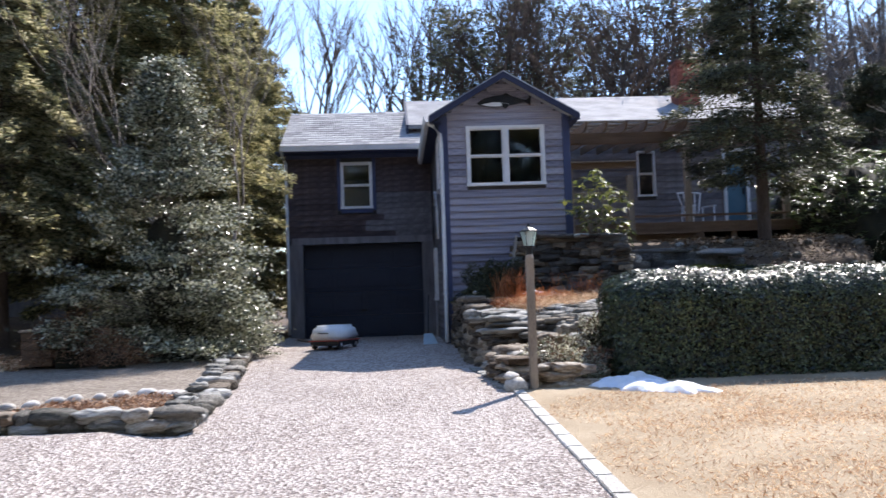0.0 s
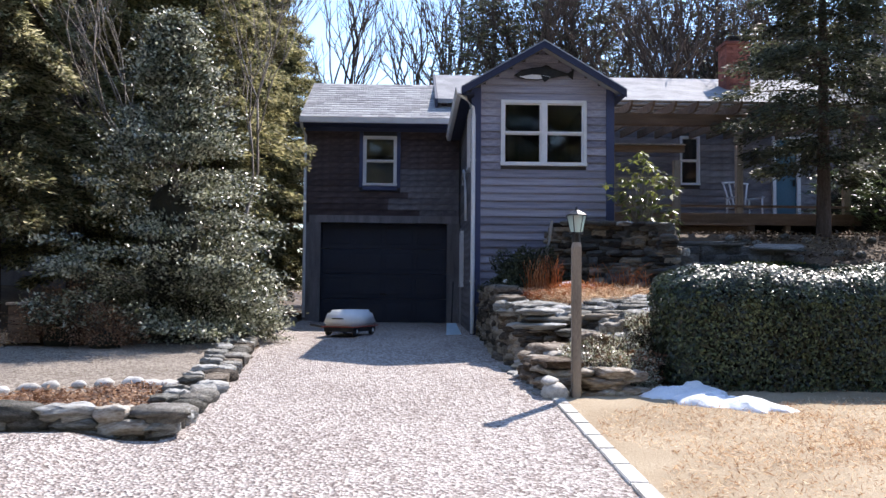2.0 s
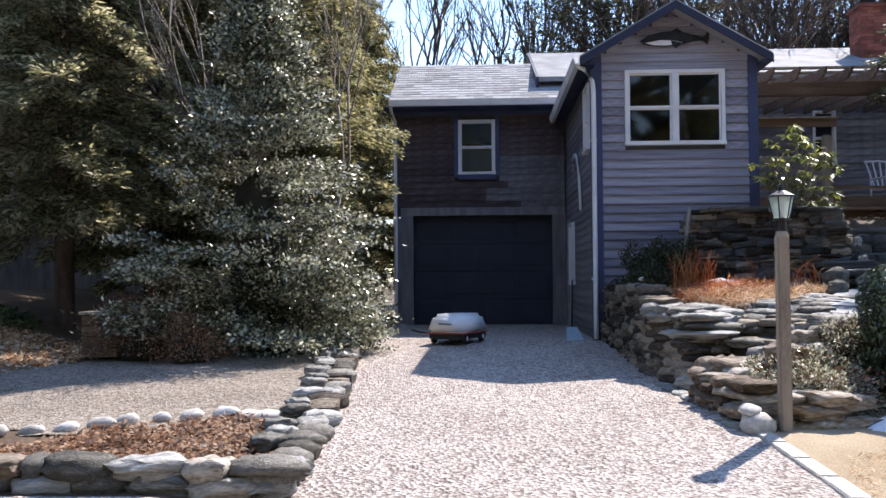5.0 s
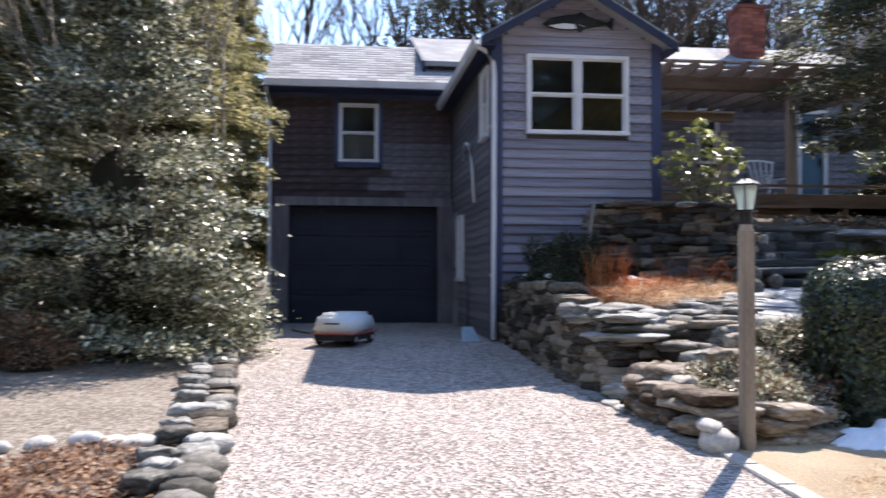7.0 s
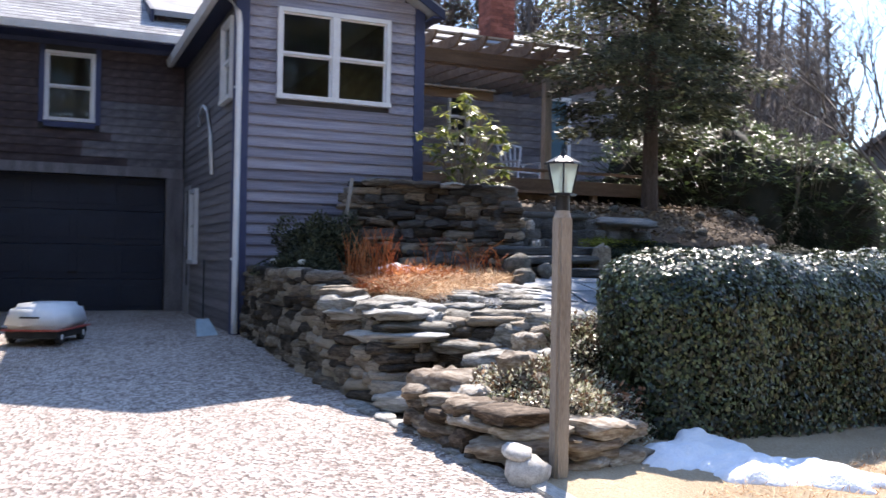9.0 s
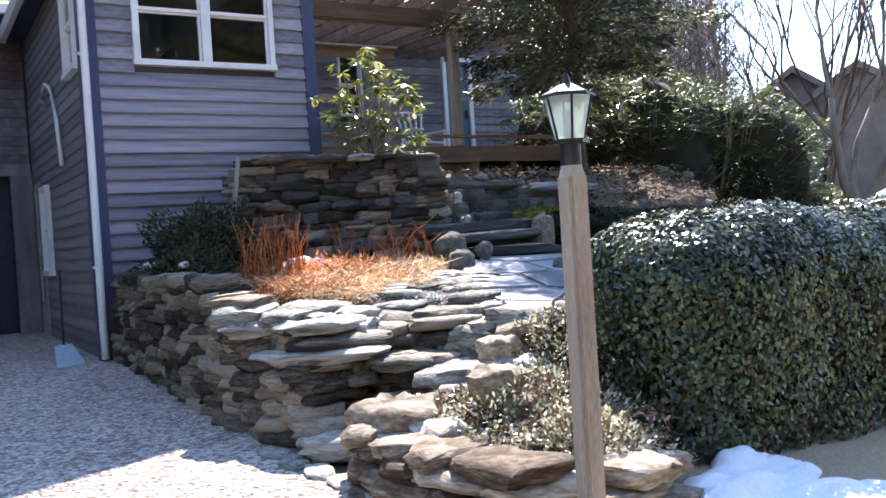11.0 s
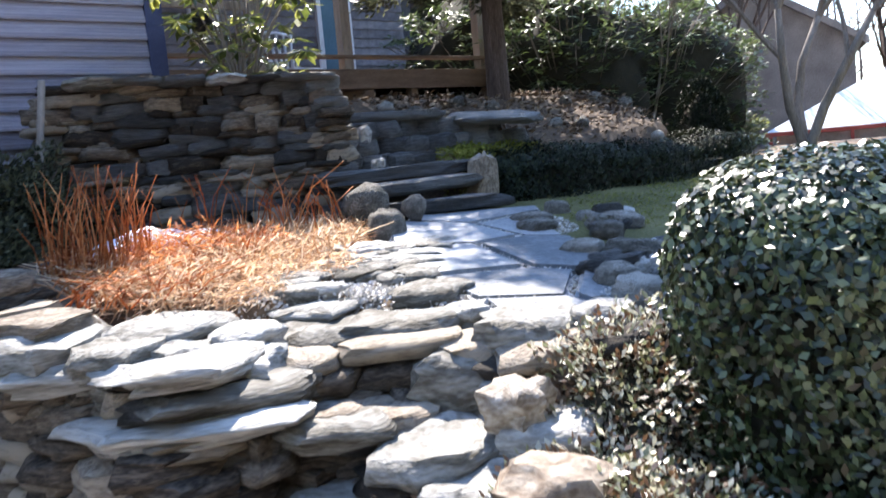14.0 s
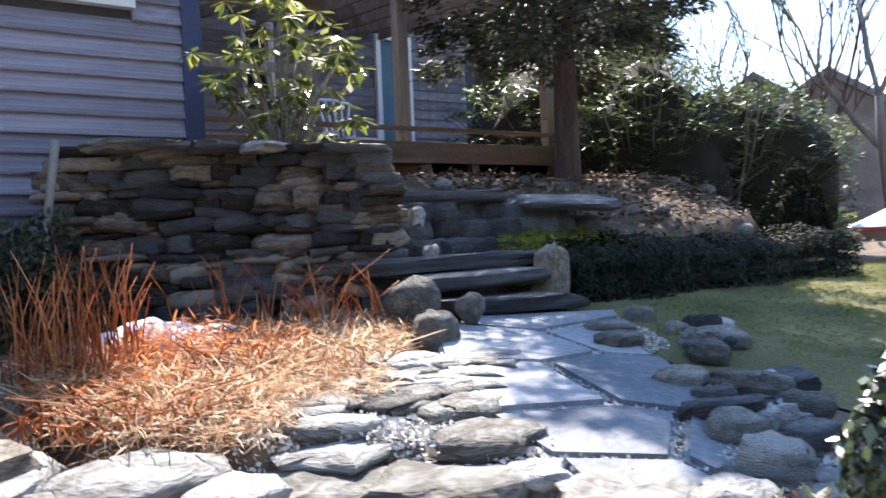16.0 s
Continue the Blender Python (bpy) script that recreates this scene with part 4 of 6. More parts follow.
for table, lab in ((LEDGE_UPPER, "flat grey schist slab on the upper ledge by the path"), (LEDGE_MIDDLE, "thick grey ledge stone with a rounded front edge"),
                   (LEDGE_LOWER, "layered grey ledge stone low on the stone bank")):
    for x, y, z, l, w, h, rot in table:
        stone("ledge_stone", SLABS, x, y, z, l * 1.15, w * 1.22, h * 1.15, rot + rnd.uniform(-12, 12), lab, group="ledge stones")
        if h > 0.065:
            for j in range(2):
                stone("under_stone", DARKS if rnd.random() < 0.4 else BLOCKS, x + 0.06 + rnd.uniform(-0.03, 0.05), y + 0.05 + rnd.uniform(-0.03, 0.03), z - h * (1.05 + 0.68 * j), l * rnd.uniform(0.95, 1.2), w * rnd.uniform(0.95, 1.25), h * 0.85, rot + rnd.uniform(-25, 25), "dark stone packed under a ledge slab", group="packing stones")
for x, y, z, l, w, h, rot in BOULDERS:
    stone("boulder", CHUNKS, x, y, z + 0.05, l * 1.25, w * 1.15, min(h, 0.2), rot, "broad pale-topped boulder at the foot of the bank", "boulder", "boulders")
for x, y, z, l, w in ((0.5, -4.5, -0.04, 0.62, 0.5), (0.86, -4.5, 0.1, 0.52, 0.4), (0.62, -4.72, -0.05, 0.4, 0.4), (1.05, -4.9, 0.2, 0.4, 0.35), (1.3, -4.62, 0.24, 0.4, 0.4), (1.35, -4.9, 0.3, 0.35, 0.35)):
    stone("bank_tread", SLABS, x, y, z, l, w, 0.13, -48, "flat pale slab forming a tread in the stone bank", "stone", "bank treads", 2)


def clip(poly, px, py, nx, ny):
    """The part of a polygon on the far side of a line from its normal."""
    out = []
    for i in range(len(poly)):
        a, b = poly[i], poly[(i + 1) % len(poly)]
        da, db = (a[0] - px) * nx + (a[1] - py) * ny, (b[0] - px) * nx + (b[1] - py) * ny
        if da <= 0:
            out.append(a)
        if da * db < 0:
            t = da / (da - db)
            out.append((a[0] + (b[0] - a[0]) * t, a[1] + (b[1] - a[1]) * t))
    return out


AREA = [(1.78, -4.25), (2.2, -4.75), (2.75, -4.1), (3.3, -3.2), (3.95, -2.45), (3.0, -2.2), (2.5, -2.6), (2.0, -3.35)]
seeds = [(2.3, -3.45), (2.1, -4.05), (2.75, -2.85), (2.75, -3.6), (3.35, -2.95), (3.3, -2.4), (2.4, -4.45), (1.85, -4.4)]
for n, (x, y) in enumerate(seeds):
    poly = AREA
    for m, (u, v) in enumerate(seeds):
        if m != n:
            d = math.hypot(u - x, v - y)
            poly = clip(poly, (x + u) / 2 - (u - x) / d * 0.014, (y + v) / 2 - (v - y) / d * 0.014, u - x, v - y)
    if len(poly) < 3:
        continue
    bm = bmesh.new()
    top = [bm.verts.new((a - x, b - y, height(a, b) + 0.04)) for a, b in poly]
    fc = bm.faces.new(top)
    fc.normal_update()
    if fc.normal.z < 0:
        fc.normal_flip()
    low_ = [bm.verts.new((v_.co.x, v_.co.y, v_.co.z - 0.08)) for v_ in top]
    for k in range(len(top)):
        bm.faces.new((top[k], low_[k], low_[(k + 1) % len(top)], top[(k + 1) % len(top)]))
    bmesh.ops.bevel(bm, geom=[e for e in bm.edges if all(v_.co.z > height(x, y) - 0.02 for v_ in e.verts)], offset=0.02, segments=2, affect="EDGES")
    bmesh.ops.recalc_face_normals(bm, faces=bm.faces)
    part("path_flagstone", bm, FLAG, None, at=pose(x, y, rnd.uniform(-0.006, 0.008)))
for ob in [o for o in scene.objects if o.name.startswith("path_flagstone")]:
    tagged(ob, "broad bluestone flag with dark joints in the garden path", "paving stone", "path flagstones")
for x, y, l, w, rot in ((1.76, -3.84, 0.34, 0.36, -50), (1.93, -3.55, 0.26, 0.3, -60), (1.72, -4.14, 0.2, 0.24, -40)):
    stone("path_slab", SLABS, x, y, height(x, y) + 0.05, l, w, 0.09, rot, "small flat pale slab between the ledges and the path", "stone", "path slabs")
for x, y, z, l, w, h, rot in EDGE:
    stone("edging_stone", ROCKS, x, y, height(x, y) + h * 0.7, l, w, h, rot, "weathered stone edging the path", "stone", "path edging")
stone("round_rock", ROUNDS, 2.86, -2.42, 0.93, 0.17, 0.16, 0.17, 20, "small smooth round grey rock at the step's end", "rock")
stone("round_rock", ROUNDS, 2.62, -2.25, 1.02, 0.3, 0.3, 0.32, 20, "large dark round rock against the wall", "rock")
for i, (x, y, z, l, w) in enumerate(((3.28, -2.13, 0.88, 0.95, 0.36), (3.3, -1.88, 1.02, 0.9, 0.36), (3.35, -1.62, 1.12, 1.2, 0.4), (3.6, -1.1, 1.56, 1.2, 0.4))):
    stone("garden_step", DARKS, x, y, z, l, w, 0.09, -14, "bluish flat stone step of the garden stair", "step", "garden steps", 1)
stone("upright_stone", BLOCKS, 3.84, -2.02, 1.12, 0.2, 0.22, 0.45, 5, "upright pale brown stone beside the steps", "stone")
for k in range(26):
    x, z = 3.15 + (k % 9) * 0.22 + rnd.uniform(-0.05, 0.05), 1.22 + (k // 9) * 0.13
    stone("riser_stone", DARKS, x, -1.28 + 0.06 * (k // 9) + rnd.uniform(-0.03, 0.03), z, 0.3, 0.3, 0.14, rnd.uniform(-15, 15), "dark flat stone in the upper bank", "stone", "upper bank stones")
slab = stone("leaning_slab", DARKS, 4.6, -1.35, 1.55, 0.8, 0.55, 0.07, -20, "large tilted grey slab below the tree", "stone", tilt=0)
slab.matrix_basis = pose(4.7, -1.3, 1.5, 9, 3, -35) @ Matrix.Diagonal((0.8, 0.55, 0.07, 1))
for x, y, z in ((3.2, -1.5, 1.42), (3.2, -1.62, 1.18)):
    stone("pale_stone", SLABS, x, y, z, 0.11, 0.09, 0.1, 30, "small whitish stone tucked in the wall's end", "stone", "pale stones", 15)
for i in range(12):
    stone("slope_rock", ROUNDS, 4.2 + rnd.uniform(0, 3.4), -1.35 + rnd.uniform(0, 1.2), 0, 0.2, 0.16, 0.14, rnd.uniform(0, 90), "small grey rock on the leafy slope", "rock", "slope rocks")
for ob in [o for o in scene.objects if o.name.startswith("slope_rock")]:
    ob.location.z = height(ob.location.x, ob.location.y) + 0.08

rnd_edge = random.Random(77)
for (xa, ya), (xb, yb) in zip(((2.05, -4.85), (2.75, -4.35), (3.35, -3.6)), ((2.75, -4.35), (3.35, -3.6), (4.05, -2.75))):
    for i in range(9):
        t = (i + rnd_edge.random()) / 9
        x, y = xa + (xb - xa) * t + rnd_edge.uniform(-0.16, 0.16), ya + (yb - ya) * t + rnd_edge.uniform(-0.16, 0.16)
        q = rnd_edge.uniform(0.15, 0.36)
        stone("edging_stone", (DARKS, SLABS, ROCKS)[i % 3], x, y, height(x, y) + rnd_edge.uniform(0.05, 0.1), q, q * 0.75, rnd_edge.uniform(0.07, 0.13), rnd_edge.uniform(-90, 0), "weathered dark grey stone between the path and the thin grass", "stone", "path edging", 8)

# ---- curb, borders and low stones ----
for i in range(26):
    y = -6.62 - i * 0.46
    ob = stone("curb_stone", PALE, 0.41, y, low(y) + 0.034, 0.12, 0.452, 0.14, 0, "pale grey granite curb stone between gravel and lawn", "curb stone", "curb", 0)
    ob.matrix_basis = pose(0.41, y, low(y) + 0.034, 2.23, 0, rnd.uniform(-0.6, 0.6)) @ Matrix.Diagonal((0.12, 0.452, 0.14, 1))
for i in range(9):
    y = -4.25 - i * 0.24
    stone("curb_stone", FLATS, edge_right(y) - 0.07, y, low(y) + 0.035, 0.16, 0.26, 0.06, rnd.uniform(-12, 12), "flat bluish stone set along the gravel's edge", "curb stone", "curb", 2)
stone("corner_rock", COBBLES, 0.40, -6.42, low(-6.4) + 0.15, 0.3, 0.24, 0.22, 30, "pale rounded rock beside the lamp post", "rock")
stone("corner_rock", COBBLES, 0.36, -6.36, low(-6.4) + 0.21, 0.24, 0.18, 0.1, 60, "pale flat rock on top of the rounded rock", "rock")
y = -8.15
while y < 3.2:
    x = edge_left(y)
    s = rnd.uniform(0.22, 0.34) if y < -4 else 0.24
    stone("border_stone", SLABS if rnd.random() < 0.3 else BLOCKS if rnd.random() < 0.5 else ROCKS, x - 0.1 + rnd.uniform(-0.03, 0.03), y, height(x - 0.3, y) + 0.1, s * 1.0, s * 0.95, 0.12, rnd.uniform(-30, 30), "flat mossy fieldstone edging the gravel drive", "stone", "drive border")
    if rnd.random() < 0.6:
        stone("border_stone", SLABS, x - 0.32 + rnd.uniform(-0.03, 0.03), y + 0.1, height(x - 0.3, y) + 0.14, s * 0.8, s * 0.75, 0.09, rnd.uniform(-40, 40), "flat mossy fieldstone edging the gravel drive", "stone", "drive border")
    y += s * rnd.uniform(0.8, 1.0)
x, y = -3.35, -6.15
while x > -8:
    stone("bed_cobble", COBBLES, x, y + rnd.uniform(-0.05, 0.05), low(y) + rnd.uniform(0.12, 0.16), rnd.uniform(0.15, 0.28), rnd.uniform(0.1, 0.16), rnd.uniform(0.08, 0.12), rnd.uniform(-30, 50), "small whitish cobble edging the mulched bed", "cobble", "bed cobbles", 12)
    x -= rnd.uniform(0.14, 0.26)
    y -= 0.052 + (0.05 if x < -4 else 0)

for k in range(34):
    x, y = 1.25 + 1.0 * rnd.random(), -3.55 + 0.75 * rnd.random()
    x += 0.5 * (y + 3.5)
    stone("bed_flat", FLATS, x, y, height(x, y) + 0.045, rnd.uniform(0.16, 0.32), rnd.uniform(0.14, 0.24), 0.07, rnd.uniform(-70, -20), "small flat grey stone between straw and path", "stone", "bed edging")

# ---- dry stone walls ----


def drystone(name, label, pts, zb, zt, lean=0.06, depth=0.24, size=(0.12, 0.4), course=(0.045, 0.1), limit=300, meshes=None):
    """Courses of single stones along a plan line; zb, zt give foot and top at a share of the length."""
    w = thing(name, label, "stone wall")
    seg, acc = [], 0
    for a, b in zip(pts, pts[1:]):
        d = math.dist(a, b)
        seg.append((acc, d, a, b))
        acc += d

    def place(s):
        for a0, d, a, b in seg:
            if s <= a0 + d or (a0, d, a, b) == seg[-1]:
                t = min(1, (s - a0) / d)
                return a[0] + (b[0] - a[0]) * t, a[1] + (b[1] - a[1]) * t, math.degrees(math.atan2(b[1] - a[1], b[0] - a[0]))
    z, n = min(zb(0), zb(1)), 0
    zmax = max(zt(s / 10) for s in range(11))
    while z < zmax:
        h = rnd.uniform(*course)
        s = -rnd.uniform(0, 0.15)
        while s < acc:
            l = rnd.uniform(*size)
            m = s + l / 2
            f = min(1, max(0, m / acc))
            if zb(f) - 0.05 < z < zt(f) - 0.02 and n < limit:
                x, y, r = place(max(0, min(acc, m)))
                k = z - zb(f)
                nx, ny = math.sin(math.radians(r)), -math.cos(math.radians(r))
                out = rnd.uniform(-0.02, 0.025) - lean * k
                stone("stone", meshes or BLOCKS, x + nx * out, y + ny * out, z + h + rnd.uniform(-0.012, 0.012), l * 1.12, depth, h * rnd.uniform(1.0, 1.3), r + rnd.uniform(-9, 9), parent=w, tilt=5)
                n += 1
            s += l
        z += h * 0.97
    core_v, core_f = [], []
    for i in range(25):
        s = 0.12 + (acc - 0.24) * i / 24
        x, y, r = place(s)
        nx, ny = math.sin(math.radians(r)), -math.cos(math.radians(r))
        for off, zz in ((-0.03, zb(i / 24) - 0.1), (-0.03 - lean, zt(i / 24) - 0.05), (-0.3, zt(i / 24) - 0.05), (-0.3, zb(i / 24) - 0.1)):
            core_v.append((x + nx * off, y + ny * off, zz))
    for i in range(24):
        for k in range(4):
            core_f.append((i * 4 + k, i * 4 + (k + 1) % 4, (i + 1) * 4 + (k + 1) % 4, (i + 1) * 4 + k))
    raw("core", core_v, core_f, SOIL, w)
    return w


drystone("retaining_wall", "brown dry-stacked stone wall along the gravel drive", [(0.24, -0.05), (0.24, -1.6), (0.27, -3.3), (0.45, -3.75), (0.85, -3.98)],
         lambda s: -0.03 - 0.15 * s, lambda s: 0.84 if s < 0.62 else 0.84 - 0.45 * (s - 0.62) / 0.38, limit=290, depth=0.3)
drystone("terrace_wall", "tall dark dry-stacked stone wall above the flower bed", [(1.3, -0.38), (2.1, -0.85), (2.92, -1.42)],
         lambda s: 0.72, lambda s: 1.86 - 0.08 * s, course=(0.045, 0.095), size=(0.13, 0.38), limit=300, lean=0.08, depth=0.3, meshes=BLOCKS + DARKS)
drystone("terrace_wall", "dark end of the tall dry-stacked wall beside the steps", [(2.98, -1.52), (3.05, -1.1), (3.0, -0.6)],
         lambda s: 0.8, lambda s: 1.78, limit=120, lean=0.1, depth=0.24, meshes=BLOCKS + DARKS)
drystone("corner_wall", "big brown boulders stacked at the lawn's corner", [(0.4, -5.0), (0.42, -5.5), (0.5, -6.05), (0.85, -6.2), (1.15, -6.1)],
         lambda s: -0.23 - 0.04 * s, lambda s: 0.1 - 0.12 * s, size=(0.2, 0.5), course=(0.07, 0.13), depth=0.4, meshes=CHUNKS)
drystone("foot_wall", "brown stones of the drive wall stepping down to the bank's foot", [(0.29, -3.45), (0.34, -3.9), (0.44, -4.3)],
         lambda s: -0.2, lambda s: 0.52 - 0.5 * s, size=(0.14, 0.4), course=(0.05, 0.1), depth=0.34, lean=0.15)
drystone("riser_wall", "brown and grey stones stacked behind the lowest treads", [(0.42, -4.12), (0.95, -4.2), (1.15, -4.4)],
         lambda s: -0.2 + 0.15 * s, lambda s: 0.3, size=(0.14, 0.36), course=(0.05, 0.09), depth=0.4, lean=0.2)
drystone("bank_wall", "brown and grey stacked stones closing the stepped bank", [(0.7, -3.92), (1.2, -4.1), (1.48, -4.5), (1.72, -4.88), (2.05, -5.1)],
         lambda s: -0.1 + 0.25 * s, lambda s: 0.44, size=(0.16, 0.42), course=(0.05, 0.1), depth=0.36, lean=0.22)
drystone("bed_wall", "low wall of grey rounded fieldstones along the bed", [(-8.6, -8.45), (-5.0, -8.2), (-2.85, -8.2)],
         lambda s: -0.34, lambda s: -0.12, size=(0.12, 0.42), course=(0.05, 0.11), depth=0.3, lean=0.1, meshes=ROCKS + SLABS[:6] + CHUNKS[:4])
for i in range(6):
    stone("cap_stone", DARKS if i % 3 else SLABS, 1.62 + i * 0.24, -0.62 - i * 0.155, 1.9 - i * 0.014, rnd.uniform(0.25, 0.42), 0.36, rnd.uniform(0.04, 0.08), -32 + rnd.uniform(-15, 15), "flat pale cap stone on the tall wall", "stone", "cap stones")
tubepart("stake", [[((1.1, -0.62, 0.85), 0.024), ((1.26, -0.6, 1.9), 0.024)]], WOOD, thing("garden_stake", "leaning pale wooden stake against the wall's end", "stake"))

# ---- snow ----


def snow(name, cx, cy, rx, ry, h, rot, label, seed):
    n, m = 84, 22
    verts, faces = [], []
    c, s = math.cos(radians(rot)), math.sin(radians(rot))
    for j in range(m + 1):
        f = j / m
        for k in range(n):
            a = 2 * math.pi * k / n
            q = 1 + 0.45 * noise.noise(Vector((math.cos(a) * 1.6, math.sin(a) * 1.6, seed))) + 0.2 * noise.noise(Vector((math.cos(a) * 5, math.sin(a) * 5, seed)))
            x, y = f * rx * q * math.cos(a), f * ry * q * math.sin(a)
            X, Y = cx + x * c - y * s, cy + x * s + y * c
            z = height(X, Y) + 0.01 + h * (1 - f ** 3) * (0.72 + 0.6 * noise.noise(Vector((X * 3.5, Y * 3.5, seed))) + 0.2 * noise.noise(Vector((X * 11, Y * 11, seed)))) - (0.03 if j == m else 0)
            verts.append((X, Y, z))
    for j in range(m):
        for k in range(n):
            faces.append((j * n + k, j * n + (k + 1) % n, (j + 1) * n + (k + 1) % n, (j + 1) * n + k))
    ob = raw(name, verts, [f[::-1] for f in faces], SNOW, smooth=True)
    return tagged(ob, label, "snow")


snow("snow_patch", 1.75, -6.2, 0.52, 0.26, 0.13, 20, "melting bluish-white snow patch under the hedge", 1)
snow("snow_patch", 1.9, -6.75, 0.55, 0.32, 0.12, -35, "bright melting snow patch on the dry lawn", 4)
snow("snow_patch", 1.42, -1.95, 0.42, 0.2, 0.12, -25, "small leftover snow patch in the flower bed", 2)
for x, y in ((0.3, -1.0), (0.42, -1.55), (0.34, -0.6)):
    stone("snow_lump", COBBLES, x, y, 0.93, 0.1, 0.09, 0.07, 30, "small white lump on the wall top", "snow lump")

# ---- plants ----


def hull(name, at, rx, ry, rz, mat, parent, lumps=0.1, seed=0, seg=18, flat=0.0):
    """A lumpy dark body that stands in for the shade inside foliage."""
    bm = bmesh.new()
    bmesh.ops.create_icosphere(bm, subdivisions=3, radius=1)
    for v in bm.verts:
        q = 1 + lumps * noise.noise(v.co * 2.2 + Vector((seed, 0, 0))) * 2
        c = v.co * q
        v.co = Vector((c.x * rx, c.y * ry, c.z * rz))
    return part(name, bm, mat, parent, smooth=True, at=pose(*at))


def rand_dirs(n):
    return unit(rng.normal(size=(n, 3)))


def shell_bush(name, label, at, r, n, mat, size, category="shrub", density_in=0.25, stems=True, seed=0, up_bias=0.3, lumps=0.25, core=0.8):
    """A rounded leafy bush: stems, a dark body as inner shade, leaves in an uneven shell."""
    b = thing(name, label, category, pose(*at))
    rx, ry, rz = r
    d = rand_dirs(n)
    d[:, 2] = np.abs(d[:, 2]) * 1.0 - 0.25 * (rng.random(n) < 0.4)
    d = unit(d)
    lump = np.array([noise.noise(Vector(v) * 2.6 + Vector((seed, seed, 0))) for v in d])
    q = (1 + lumps * lump) * (1 - density_in * rng.random(n) ** 1.5)
    p = d * q[:, None] * np.array([rx, ry, rz])
    p[:, 2] = np.maximum(p[:, 2] + rz * 0.08, 0.02)
    al = d + rng.normal(size=(n, 3)) * 0.6
    up = np.tile([0, 0, 1.0], (n, 1)) + rng.normal(size=(n, 3)) * 0.5
    quads("foliage", leaves(p, al, up, size, size * 0.5), mat, b, kind="")
    if core:
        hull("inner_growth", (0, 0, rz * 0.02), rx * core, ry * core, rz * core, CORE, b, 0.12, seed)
    if stems:
        paths = []
        for k in range(9):
            a = k * 2.4
            tip = Vector((math.cos(a) * rx * 0.6, math.sin(a) * ry * 0.6, rz * rnd.uniform(0.6, 0.9)))
            paths.append([((math.cos(a) * 0.05, math.sin(a) * 0.05, -0.05), 0.018), (tip * 0.5 + Vector((0, 0, 0.05)), 0.012), (tip, 0.005)])
        tubepart("stem", paths, BARK, b, sides=4, kind="stuff")
    return b


def hedge(name, label, x0, x1, y0, y1, zb, zt, n, mat=HEDGE, size=0.045, rough=0.05):
    """A clipped hedge: a rounded long block of leaves over a dark body as inner shade; rows of z follow the ground."""
    h = thing(name, label, "hedge", pose(0, 0, 0))
    cx, cy, cz = (x0 + x1) / 2, (y0 + y1) / 2, (zb + zt) / 2
    hx, hy, hz = (x1 - x0) / 2, (y1 - y0) / 2, (zt - zb) / 2
    bm = box(bmesh.new(), x0 + 0.12, x1 - 0.12, y0 + 0.12, y1 - 0.12, zb, zt - 0.12)
    bmesh.ops.bevel(bm, geom=list(bm.edges), offset=0.6 * min(1, hy), segments=4, affect="EDGES")
    bmesh.ops.subdivide_edges(bm, edges=list(bm.edges), cuts=2, use_grid_fill=True)
    for v in bm.verts:
        v.co += Vector((0, 0, 1)) * 0.05 * noise.noise(v.co * 2)
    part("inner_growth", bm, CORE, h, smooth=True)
    area = np.array([2 * hx * 2 * hy, 2 * hx * 2 * hz, 2 * hx * 2 * hz * 0.5, 2 * hy * 2 * hz, 2 * hy * 2 * hz * 0.5])
    face = rng.choice(5, n, p=area / area.sum())
    u, v = rng.uniform(-1, 1, n), rng.uniform(-1, 1, n)
    p, nr = np.zeros((n, 3)), np.zeros((n, 3))
    for f, (ax, sg) in enumerate(((2, 1), (1, -1), (1, 1), (0, -1), (0, 1))):
        m = face == f
        o = [a for a in (0, 1, 2) if a != ax]
        p[m, ax] = sg
        p[m, o[0]], p[m, o[1]] = u[m], v[m]
    half = np.array([hx, hy, hz])
    q = p * half
    r = np.array([hy * 0.85, hy * 0.85, 0.42 * min(1, hz * 1.6)])
    inner = np.clip(q, -(half - r), half - r)
    inner[:, 2] = np.clip(q[:, 2], -hz, hz - r[2])
    nr = unit((q - inner) / r)
    q = inner + nr * r
    wob = np.array([noise.noise(Vector(c) * 1.7) + 0.5 * noise.noise(Vector(c) * 6) for c in q])
    q = q + nr * (wob * rough - 0.14 * rng.random(n) ** 2)[:, None]
    q += np.array([cx, cy, cz])
    al = rng.normal(size=(n, 3))
    al -= nr * (al * nr).sum(1)[:, None] * 0.8
    up = nr + np.array([0, -0.1, 0.35]) + rng.normal(size=(n, 3)) * 0.42
    quads("foliage", leaves(q, al, up, size, size * 0.6), mat, h)
    return h


main_hedge = hedge("hedge", "large clipped evergreen hedge with glossy small leaves", 1.6, 14.0, -6.02, -4.95, -0.22, 1.06, 170000, size=0.038, rough=0.08)
# low hedge and ball take the leaf colour with shade painted in
hedge("low_hedge", "low clipped hedge along the upper terrace, darkened for its shade", 3.95, 7.4, -2.2, -1.5, 0.7, 1.16, 30000, SHADEHEDGE, size=0.03, rough=0.14)
shell_bush("topiary_ball", "clipped evergreen ball at the hedge's end, darkened for its shade", (7.65, -1.4, 0.75), (0.32, 0.32, 0.93), 14000, SHADEHEDGE, 0.03, "topiary", 0.12, lumps=0.08, core=0.85)
